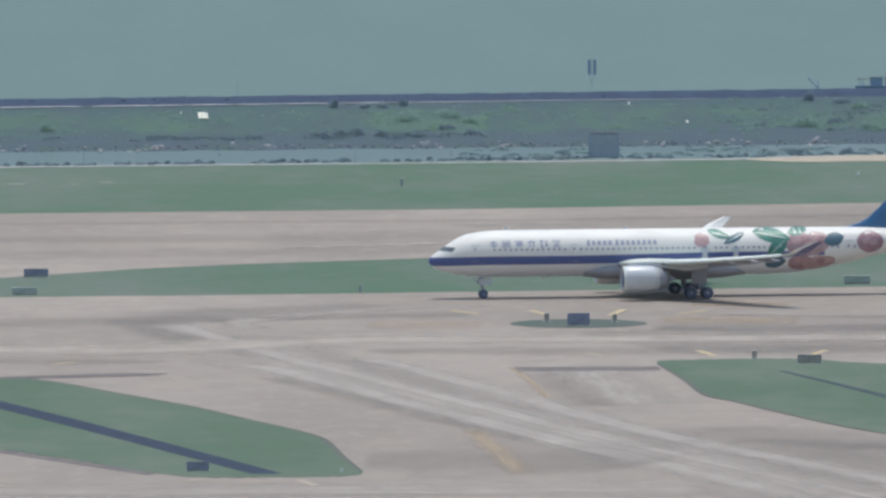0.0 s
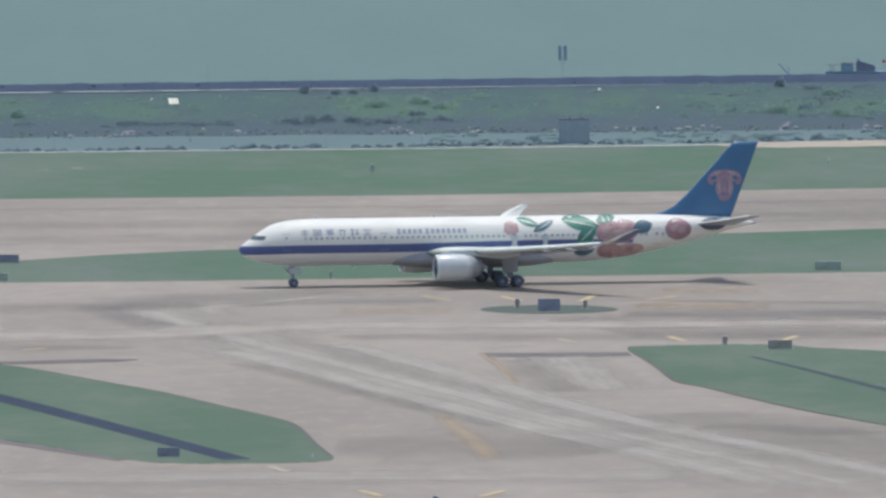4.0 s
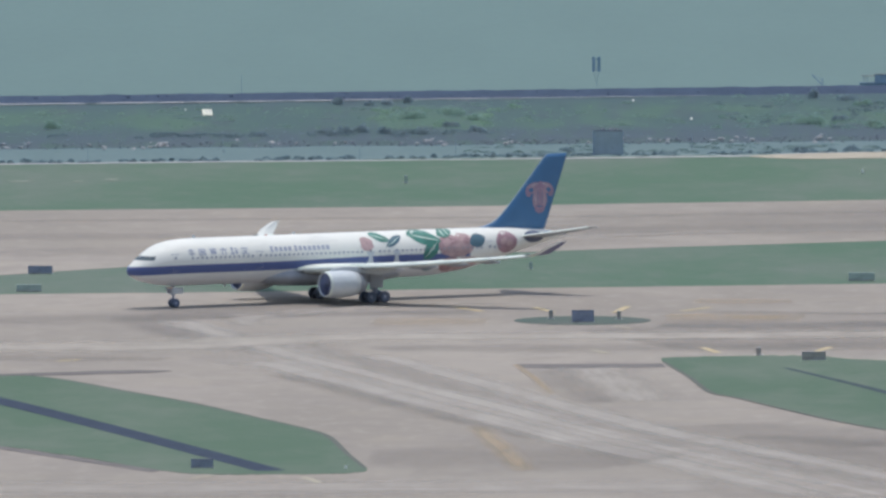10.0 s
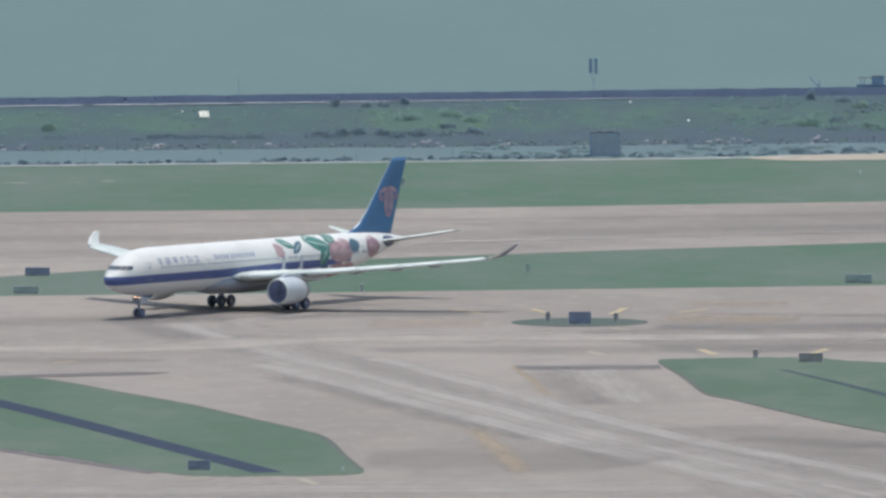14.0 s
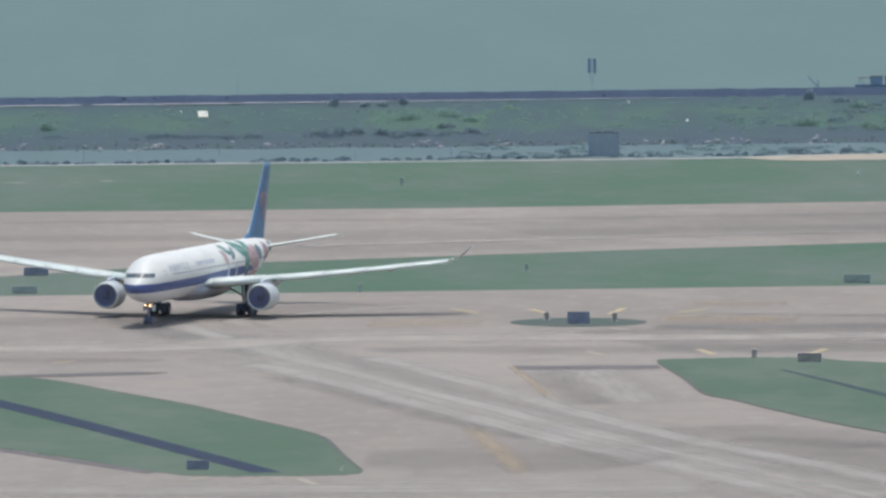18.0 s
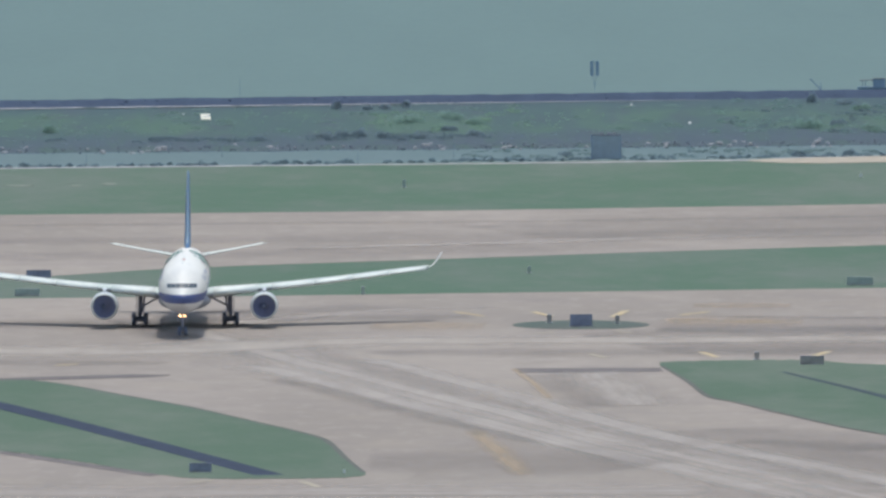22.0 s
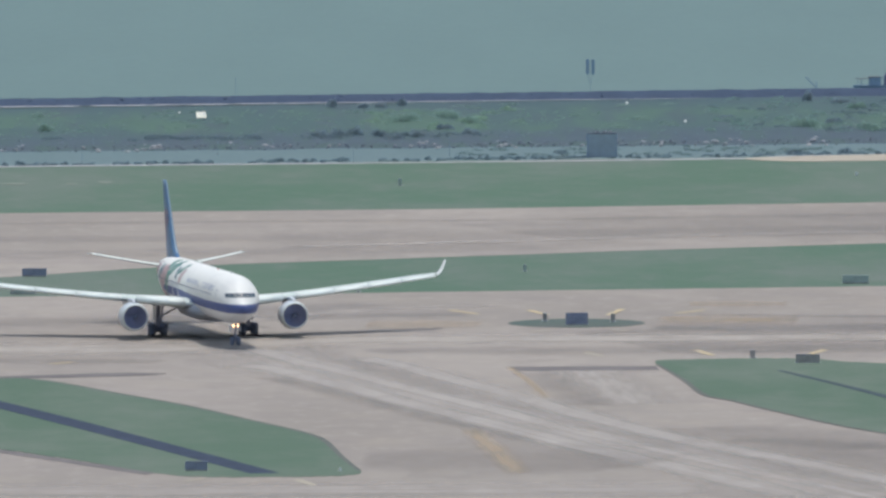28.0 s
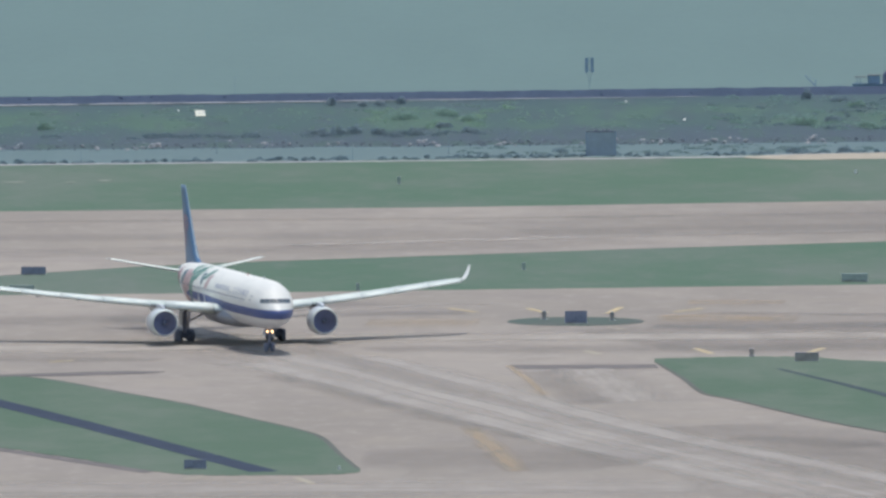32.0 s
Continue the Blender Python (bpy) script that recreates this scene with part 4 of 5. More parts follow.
def build_barge():
    e = thing("work_boat", pose(66.2, 640.0, WATER), "blue-grey work boat with two low cabins and a deck awning", "boat")
    rings = [[(u, -1.3 * k, 0.35), (u, -1.0 * k, -0.4), (u, 1.0 * k, -0.4), (u, 1.3 * k, 0.35)] for u, k in ((-4.6, 0.6), (-3.8, 1), (3.4, 1), (4.6, 0.3))]
    part("hull", loft(rings), M_DAYMARK, e, "blue-grey steel hull")
    fore = part("cabin", box(1.8, 1.9, 1.25, (-1.4, 0, 0.3), 0.08), M_DAYMARK, e, "blue-grey cabin")
    part("roof", box(2.0, 2.1, 0.08, (-1.4, 0, 1.55), 0.03), M_BARK, fore)
    side = [(-0.05, 0.3), (2.75, 0.3), (2.75, 1.15), (2.2, 1.4), (1.2, 1.7), (0.5, 1.9), (-0.05, 1.8)]
    aft = part("cabin", loft([[(u, y, z) for u, z in side] for y in (-1.0, 1.0)]), M_CABIN, e, "purple-grey cabin with a sloping roof")
    for u in (0.35, 1.15, 1.95):
        part("window", box(0.42, 0.04, 0.28, (u, -1.01, 0.62), 0.02), M_SIGN, aft, "dark window")
    part("door", box(0.16, 0.06, 1.0, (-0.28, -0.9, 0.35), 0.02), M_WHITE, e, "white door between the cabins")
    part("awning", box(2.7, 1.8, 0.07, (-2.95, 0, 1.3), 0.02), M_BARK, e, "brown deck awning")
    for u, y in ((-3.9, -0.8), (-3.4, -0.8), (-3.9, 0.8), (-3.4, 0.8)):
        part("stanchion", tube((u, y, 0.3), (u, y, 1.31), 0.035, sides=8), M_DAYMARK, e)
    part("funnel", tube((0.35, 0.3, 1.7), (0.35, 0.3, 2.15), 0.26, 0.2), M_CABIN, e, "short rusty funnel")
    part("boom", tube((2.6, 0, 0.75), (4.4, 0, 0.68), 0.05, 0.03), M_DAYMARK, e)
    part("flag_pole", tube((4.15, 0, 0.4), (4.15, 0, 1.95), 0.03, sides=8), M_DAYMARK, e)
    part("flag", box(0.5, 0.03, 0.4, (4.1, 0, 1.6), 0.01), M_RED, e, "small red flag")
    c = thing("shore_derrick", pose(*(55.0, 607.2), WATER), "small leaning derrick beyond the sea wall", "derrick")
    part("pontoon", box(2.4, 2.0, 0.7, (0, 0, -0.3), 0.1), M_DAYMARK, c)
    part("mast", tube((0.5, 0, 0.3), (0.5, 0, 2.4), 0.07), M_DAYMARK, c)
    part("boom", tube((0.4, 0, 1.5), (-1.1, 0, 3.0), 0.1, 0.06), M_DAYMARK, c)
    part("stay", tube((0.5, 0, 2.4), (-1.1, 0, 3.0), 0.025, sides=6), M_DAYMARK, c)


build_barge()

# ---------------------------------------------------------------- the airliner
# Its own space: x forwards from the main wheels, y to its left, z up from the ground; "s" is metres aft of the nose.
GEAR_S = 32.05
AXIS_Z = 5.37
# s, top, bottom (above and below the axis), half width
HULL = ((0.0, -0.72, -0.82, 0.04), (0.12, -0.45, -1.15, 0.38), (0.5, -0.14, -1.50, 0.85), (1.2, 0.34, -1.88, 1.35), (2.0, 0.92, -2.16, 1.75), (2.9, 1.55, -2.39, 2.06),
        (3.7, 2.00, -2.53, 2.28), (4.6, 2.35, -2.65, 2.46), (6.0, 2.62, -2.77, 2.66), (8.0, 2.79, -2.82, 2.79), (10.0, 2.82, -2.82, 2.82), (41.0, 2.82, -2.82, 2.82),
        (44.5, 2.82, -2.66, 2.80), (48.0, 2.80, -2.20, 2.68), (51.5, 2.78, -1.50, 2.40), (55.0, 2.70, -0.62, 1.98), (58.0, 2.54, 0.15, 1.50), (60.5, 2.28, 0.80, 0.98),
        (62.3, 2.02, 1.22, 0.55), (63.4, 1.80, 1.46, 0.22))


def hull_at(s):
    ss = [r[0] for r in HULL]
    return [float(np.interp(s, ss, [r[k] for r in HULL])) for k in (1, 2, 3)]


def hull_side(s, z, side=1, out=0.015):
    """The point of the skin at station s and height z above the axis."""
    top, bot, w = hull_at(s)
    mid, half = (top + bot) / 2, (top - bot) / 2
    k = max(-0.995, min(0.995, (z - mid) / half))
    return Vector((GEAR_S - s, side * (w * math.sqrt(1 - k * k) + out), AXIS_Z + mid + half * k + (out if abs(k) > 0.9 else 0) * (1 if k > 0 else -1)))


def livery():
    """White gloss skin with the broad blue cheat line that wraps round the nose."""
    m, t, b = material("airliner_skin", 0.5, 0, 0.4)
    co = t.nodes.new("ShaderNodeTexCoord")
    xyz = t.nodes.new("ShaderNodeSeparateXYZ")
    t.links.new(co.outputs["Object"], xyz.inputs[0])
    s = math_node(t, "SUBTRACT", GEAR_S, xyz.outputs[0])
    z = math_node(t, "SUBTRACT", xyz.outputs[2], AXIS_Z)
    near = math_node(t, "SUBTRACT", 1.0, spread(t, s, 0.0, 7.0))
    aft = spread(t, s, 38.0, 49.0)
    rise = math_node(t, "MULTIPLY", spread(t, s, 16.0, 38.0), 0.26)
    upper = math_node(t, "ADD", rise, math_node(t, "ADD", math_node(t, "MULTIPLY_ADD", near, -0.14, -0.22), math_node(t, "MULTIPLY", aft, -0.05)))
    lower = math_node(t, "ADD", rise, math_node(t, "ADD", math_node(t, "MULTIPLY_ADD", near, -0.16, -1.24), math_node(t, "MULTIPLY", aft, 0.55)))
    inside = math_node(t, "MULTIPLY", math_node(t, "LESS_THAN", z, upper), math_node(t, "GREATER_THAN", z, lower))
    inside = math_node(t, "MULTIPLY", inside, math_node(t, "LESS_THAN", s, 48.0))
    dirt = noise_at(t, 0.9, (0.3, 1, 1), 5, 0.6)
    white = mix_colour(t, spread(t, dirt, 0.45, 0.8), (0.85, 0.835, 0.79), (0.75, 0.74, 0.71))
    grey = mix_colour(t, spread(t, z, -1.9, -1.0), (0.78, 0.78, 0.80), white)
    t.links.new(mix_colour(t, inside, grey, (0.105, 0.14, 0.325)), b.inputs["Base Color"])
    return m


M_SKIN = livery()
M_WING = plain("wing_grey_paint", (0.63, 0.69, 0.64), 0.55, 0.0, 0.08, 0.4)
# underside grey: partly the real paint, partly shade put into the colour
M_UNDER = plain("shade_grey_underside_paint", (0.36, 0.375, 0.42), 0.45, 0, 0.1, 0.5)
M_PLATE = plain("dark_stabiliser_oval", (0.12, 0.14, 0.22), 0.45, 0.2, 0.15, 1.0)
M_EDGE = plain("bare_leading_edge", (0.77, 0.81, 0.76), 0.6, 0.05, 0.06, 1.0)
# belly grey darkened so the colour carries the shade under the wing
M_BELLY = plain("shade_belly_grey_paint", (0.36, 0.375, 0.42), 0.4, 0, 0.1, 0.5)
M_WINGLET = plain("winglet_outer_dark_blue", (0.16, 0.16, 0.27), 0.4, 0, 0.1, 1.0)
M_FIN = plain("deep_blue_gloss_paint", (0.065, 0.175, 0.35), 0.3, 0, 0.06, 0.5)
M_FIN_EDGE = plain("pale_fin_edge", (0.34, 0.43, 0.5), 0.35, 0.2, 0.1, 1.0)
M_NACELLE = plain("nacelle_grey_white_paint", (0.64, 0.67, 0.70), 0.3, 0, 0.06, 0.8)
# fan, tyre and gear tones lifted and blued: haze put into the colour
M_FAN = plain("hazed_fan_titanium", (0.22, 0.245, 0.38), 0.9, 0.0, 0.2, 3.0)
M_TYRE = plain("hazed_tyre_rubber", (0.165, 0.19, 0.27), 0.85, 0, 0.2, 6.0)
M_STRUT = plain("hazed_gear_grey_paint", (0.40, 0.42, 0.54), 0.5, 0.0, 0.15, 3.0)
M_GLASS = plain("cockpit_glazing", (0.12, 0.15, 0.175), 0.08, 0, 0.1, 2.0)
M_TITLE = plain("title_blue_paint", (0.42, 0.44, 0.54), 0.4, 0, 0.1, 2.0)
M_PANE = plain("cabin_window_glazing", (0.40, 0.42, 0.51), 0.2, 0, 0.2, 3.0)
# fruit reds are dulled, with distance haze mixed into the paint colour
M_FRUIT = plain("hazed_fruit_red_paint", (0.43, 0.27, 0.285), 0.4, 0, 0.3, 1.3)
M_FRUIT_DARK = plain("hazed_fruit_dark_red_paint", (0.385, 0.235, 0.275), 0.4, 0, 0.2, 1.3)
M_FRUIT_LIGHT = plain("hazed_fruit_coral_paint", (0.52, 0.355, 0.36), 0.4, 0, 0.2, 1.3)
M_EMBLEM = plain("emblem_red_paint", (0.34, 0.225, 0.315), 0.4, 0, 0.15, 1.3)
M_EMBLEM_LIGHT = plain("emblem_pale_red_paint", (0.41, 0.285, 0.355), 0.4, 0, 0.15, 1.3)
M_EMBLEM_LINE = plain("emblem_pale_line", (0.52, 0.42, 0.48), 0.4, 0, 0.1, 1.3)
M_LEAFPAINT = plain("leaf_green_paint", (0.07, 0.235, 0.19), 0.4, 0, 0.3, 0.8)
M_LEAFDARK = plain("leaf_dark_paint", (0.085, 0.16, 0.21), 0.4, 0, 0.2, 0.8)
M_VEIN = plain("leaf_pale_vein", (0.62, 0.72, 0.64), 0.4, 0, 0.1, 0.8)
M_LAMP = plain("lit_taxi_lamp", (1.0, 0.6, 0.3), 0.3, 0, 0.0, 1.0, emit=6.0)

plane = thing("airliner", pose(0, 0, 0), "white twin-engine airliner with blue stripe, blue fin and painted red fruit", "airplane")


def build_fuselage():
    stations = sorted({r[0] for r in HULL} | {0.03, 0.25, 0.8, 1.6, 2.4, 3.3, 5.3, 7.0, 9.0, 15, 20, 26, 32, 37, 43, 46, 50, 53, 56.5, 59.3, 61.5, 63.0})
    rings = []
    for s in stations:
        top, bot, w = hull_at(s)
        mid, half = (top + bot) / 2, (top - bot) / 2
        rings.append([(GEAR_S - s, w * math.cos(a), AXIS_Z + mid + half * math.sin(a)) for a in np.linspace(0, 2 * math.pi, 48, endpoint=False)])
    body = part("fuselage", loft(rings), M_SKIN, plane, "glossy white hull with a broad blue cheat line", smooth=True)
    # wing-root fairing under the belly
    rings = []
    for s, w, d in ((17.5, 0.4, 0.1), (19.0, 1.9, 0.5), (21.5, 2.9, 0.85), (26, 3.15, 1.0), (32, 3.1, 1.0), (36, 2.6, 0.8), (38.5, 1.6, 0.45), (40, 0.4, 0.1)):
        rings.append([(GEAR_S - s, w * math.cos(a), AXIS_Z - 2.05 + (d + 0.35) * math.sin(a)) for a in np.linspace(0, 2 * math.pi, 28, endpoint=False)])
    part("belly_fairing", loft(rings), M_BELLY, plane, "rounded belly fairing, grey with shade in its colour", smooth=True)
    part("exhaust_cone", tube((GEAR_S - 63.3, 0, AXIS_Z + 1.62), (GEAR_S - 63.75, 0, AXIS_Z + 1.64), 0.2, 0.15), M_STRUT, plane, "dark tail exhaust")
    return body


FUSELAGE = build_fuselage()


def decal(name, outline, mat, side, label="", parent=None, lift=0.015, inner=3):
    """Paint laid on the skin: an outline in (s, height above the axis), filled with rings so that it follows the curve."""
    n = len(outline)
    cs, cz = sum(p[0] for p in outline) / n, sum(p[1] for p in outline) / n
    bm = bmesh.new()
    rows = []
    for k in range(inner, 0, -1):
        u = k / inner
        rows.append([bm.verts.new(hull_side(cs + (p[0] - cs) * u, cz + (p[1] - cz) * u, side, lift)) for p in outline])
    c = bm.verts.new(hull_side(cs, cz, side, lift))
    for a, b in zip(rows, rows[1:]):
        for i in range(n):
            bm.faces.new((a[i], a[(i + 1) % n], b[(i + 1) % n], b[i]))
    for i in range(n):
        bm.faces.new((rows[-1][i], rows[-1][(i + 1) % n], c))
    return part(name, bm, mat, parent or FUSELAGE, label)


def oval(s, z, rs, rz, turn=0.0, n=20, rough=0.0, seed=0):
    rng = random.Random(seed)
    c, k = math.cos(turn), math.sin(turn)
    out = []
    for i in range(n):
        a = 2 * math.pi * i / n
        r = 1 + rng.uniform(-rough, rough)
        u, v = rs * r * math.cos(a), rz * r * math.sin(a)
        out.append((s + u * c - v * k, z + u * k + v * c))
    return out


def leaf_shape(s, z, length, width, turn):
    c, k = math.cos(turn), math.sin(turn)
    out = []
    for i in range(24):
        a = 2 * math.pi * i / 24
        u, v = length / 2 * math.cos(a), width / 2 * math.sin(a) * abs(math.sin(a)) ** 0.6
        out.append((s + u * c - v * k, z + u * k + v * c))
    return out


def rect(s, z, w, h):
    return [(s - w / 2 + w * i / 4, z - h / 2) for i in range(5)] + [(s + w / 2 - w * i / 4, z + h / 2) for i in range(5)]


def build_livery(side):
    # airline titles as plain strokes
    glyphs = (((0, 0.2, 0.85, 0.12), (0, -0.16, 0.85, 0.12), (0, 0, 0.15, 0.9)),
              ((0, 0.34, 1.0, 0.12), (0, -0.34, 1.0, 0.12), (0, 0.0, 0.6, 0.3), (-0.45, 0, 0.12, 0.8), (0.45, 0, 0.12, 0.8)),
              ((0, 0.34, 1.0, 0.12), (0.05, -0.05, 0.8, 0.45), (0, 0.2, 0.14, 0.4)),
              ((0, 0.24, 1.0, 0.13), (-0.2, -0.14, 0.15, 0.6), (0.25, -0.14, 0.15, 0.6), (0.0, 0.4, 0.2, 0.1)),
              ((-0.28, 0.0, 0.4, 0.85), (0.28, 0.28, 0.45, 0.12), (0.3, -0.15, 0.36, 0.4)),
              ((0, 0.3, 1.0, 0.14), (0, -0.05, 0.7, 0.12), (0, -0.36, 1.0, 0.13), (0, -0.2, 0.14, 0.35)))
    for i, glyph in enumerate(glyphs):
        s0 = 7.55 + i * 1.53
        for k, (du, dz, w, h) in enumerate(glyph):
            decal("title_stroke", rect(s0 + du, 1.25 + dz * 0.9, w, h), M_TITLE, side, inner=1, lift=0.02 + 0.004 * k)
    for s0, count in ((19.1, 5), (22.6, 8)):
        for i in range(count):
            s = s0 + i * 0.66
            decal("title_bar", rect(s, 1.28, 0.42, 0.66 if i == 0 else 0.52), M_TITLE, side, inner=1)
    # cabin windows
    shape = mesh_of(box(0.25, 0.02, 0.36, (0, 0, -0.18), 0.0), "cabin_window", M_PANE)
    s = 7.6
    while s < 52.5:
        if not any(abs(s - d) < 0.75 for d in (5.3, 17.3, 33.3, 37.1, 51.0)):
            p = hull_side(s, 0.52, side, 0.012)
            part("cabin_window", shape, None, FUSELAGE, at=pose(*p, -11 * side, 0, 0))
        s += 0.66 if s < 41 else 0.7
    # doors
    for s, w, h, z in ((5.3, 1.05, 1.95, 0.1), (17.3, 1.05, 1.95, 0.1), (33.3, 1.1, 1.5, -0.2), (37.1, 1.0, 1.5, -0.2), (51.0, 1.05, 1.9, 0.3)):
        over = s > 30 and s < 45
        d = decal("cabin_door", rect(s, z, w, h), M_NACELLE if over else M_SKIN, side, "white painted cabin door", inner=2, lift=0.03)
        for dz in (-h / 2, h / 2):
            decal("seam", rect(s, z + dz, w, 0.05), M_PANE, side, inner=1, lift=0.04, parent=FUSELAGE)
        part("door_window", shape, None, FUSELAGE, at=pose(*hull_side(s, 0.6, side, 0.045), -12 * side, 0, 0))
    # painted fruit and leaves
    for name, outline, mat, text in (
            ("painted_flower", oval(32.95, 1.45, 0.95, 0.85, 0, 18, 0.12, 1), M_FRUIT_LIGHT, "small coral blossom"),
            ("painted_leaf", leaf_shape(35.15, 2.15, 2.7, 0.95, -0.3), M_LEAFPAINT, "green painted leaf"),
            ("painted_leaf", leaf_shape(37.0, 1.68, 2.9, 0.85, 0.45), M_LEAFDARK, "dark green painted leaf"),
            ("painted_leaf", leaf_shape(41.6, 1.95, 4.6, 1.7, -0.2), M_LEAFPAINT, "large green painted leaf"),
            ("painted_leaf", leaf_shape(42.2, 0.5, 3.2, 1.7, 0.75), M_LEAFPAINT, "large green painted leaf"),
            ("painted_leaf", leaf_shape(44.8, 2.4, 2.5, 1.0, 0.2), M_LEAFPAINT, "green painted leaf"),
            ("painted_fruit", oval(46.0, 0.7, 2.45, 1.2, 0, 28, 0.04, 8), M_FRUIT_LIGHT, "broad coral red painted fruit"),
            ("painted_fruit", oval(45.0, 0.95, 1.75, 1.25, 0, 24, 0.05, 2), M_FRUIT, "large red painted fruit"),
            ("painted_fruit", oval(47.1, 1.1, 1.55, 1.25, 0, 24, 0.05, 3), M_FRUIT_LIGHT, "coral red painted fruit"),
            ("painted_fruit", oval(47.4, -1.35, 2.1, 0.8, 0.12, 24, 0.05, 4), M_FRUIT_LIGHT, "coral red painted fruit"),
            ("painted_fruit", oval(45.1, -1.4, 1.6, 0.9, 0, 24, 0.05, 5), M_FRUIT, "red painted fruit"),
            ("painted_leaf", leaf_shape(49.2, 1.4, 2.6, 1.6, 0.25), M_LEAFDARK, "dark green painted leaf"),
            ("painted_leaf", leaf_shape(42.0, -1.35, 2.6, 1.3, 0.2), M_LEAFDARK, "dark green painted leaf"),
            ("painted_fruit", oval(53.7, 1.05, 1.65, 1.3, 0, 24, 0.03, 6), M_FRUIT_DARK, "round red painted fruit")):
        decal(name, outline, mat, side, text, lift=0.02 + (0.012 if "leaf" in name else 0.0) + 0.0007 * outline[0][0] % 0.01)
    for s, z, l, w, a in ((35.15, 2.15, 2.3, 0.14, -0.3), (37.0, 1.68, 2.4, 0.1, 0.45), (41.6, 1.95, 4.1, 0.16, -0.2), (42.2, 0.5, 2.8, 0.14, 0.75), (44.5, 2.4, 0.25, 0.8, 0.2), (45.2, 2.45, 0.2, 0.7, 0.2)):
        decal("leaf_vein", leaf_shape(s, z, l, w, a), M_VEIN, side, "pale leaf vein", lift=0.055)
    for s, z in ((44.5, 1.2), (45.7, 0.7), (47.5, 1.4), (47.6, -1.3), (53.2, 1.2), (54.2, 1.0)):
        decal("fruit_patch", oval(s, z, 0.55, 0.38, 0.3, 14, 0.15, int(s * 7)), M_FRUIT_LIGHT if s < 47 or s > 50 else M_FRUIT, side, "mottled patch on the painted fruit", lift=0.05, inner=1)
    # dark blue-grey oval laid on the skin below the tailplane root
    decal("stabiliser_plate", oval(58.15, 1.55, 1.65, 0.72, -0.02, 24), M_PLATE, side, "dark oval plate round the tailplane root", lift=0.02)


build_livery(1)
build_livery(-1)


def nose_skin(y, z, out=0.03):
    """The point of the nose at the sideways place y and the height z above the axis."""
    lo, hi = 0.0, 8.0
    for _ in range(40):
        s = (lo + hi) / 2
        top, bot, w = hull_at(s)
        mid, half = (top + bot) / 2, (top - bot) / 2
        if (y / w) ** 2 + ((z - mid) / half) ** 2 < 1:
            hi = s
        else:
            lo = s
    return Vector((GEAR_S - hi + out, y * (1 + out / 2), AXIS_Z + z + out * 0.3))


def windscreen():
    """Six panes in one band round the nose."""
    for side in (1, -1):
        for y0, y1, low, high in ((0.02, 0.76, 0.44, 0.90), (0.79, 1.28, 0.42, 0.88), (1.31, 1.76, 0.41, 0.86)):
            bm = bmesh.new()
            rows = []
            for k in range(4):
                z = low + (high - low) * k / 3
                # the panes lean in towards the top
                rows.append([bm.verts.new(nose_skin(side * (y0 + (y1 - y0) * j / 5) * (1 - 0.05 * k / 3), z)) for j in range(6)])
            for a, b in zip(rows, rows[1:]):
                for j in range(5):
                    bm.faces.new((a[j], a[j + 1], b[j + 1], b[j]))
            part("windscreen", bm, M_GLASS, FUSELAGE, "dark cockpit window pane", smooth=True)


windscreen()


def aerofoil(le, te, thick, n=9, camber=0.0):
    """A closed section from leading to trailing edge (two points) with a share of chord as thickness."""
    le, te = Vector(le), Vector(te)
    chord = (te - le).length
    up, low = [], []
    for i in range(n):
        u = (1 - math.cos(math.pi * i / (n - 1))) / 2
        h = 5 * thick * chord * (0.2969 * math.sqrt(u) - 0.126 * u - 0.3516 * u * u + 0.2843 * u ** 3 - 0.1036 * u ** 4)
        p = le + (te - le) * u
        c = camber * chord * 4 * u * (1 - u)
        up.append(p + Vector((0, 0, h + c)))
        low.append(p + Vector((0, 0, -h * 0.8 + c)))
    return [tuple(p) for p in up] + [tuple(p) for p in low[-2:0:-1]]


def shade_grey_below(ob):
    """Grey paint on the under side, its dark tone also standing in for shade."""
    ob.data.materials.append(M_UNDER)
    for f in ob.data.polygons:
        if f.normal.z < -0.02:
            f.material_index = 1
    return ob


# span station, leading edge s, trailing edge s, height
WING = ((1.5, 21.8, 33.9, 3.75), (2.9, 22.6, 33.8, 3.90), (6.0, 24.45, 33.6, 4.18), (9.4, 26.5, 33.6, 4.48), (15.0, 29.8, 35.4, 4.98), (21.0, 33.35, 37.7, 5.55), (26.0, 36.35, 39.6, 6.08), (28.6, 37.9, 40.6, 6.36))


def wing_at(y):
    ys = [w[0] for w in WING]
    return [float(np.interp(y, ys, [w[k] for w in WING])) for k in (1, 2, 3)]


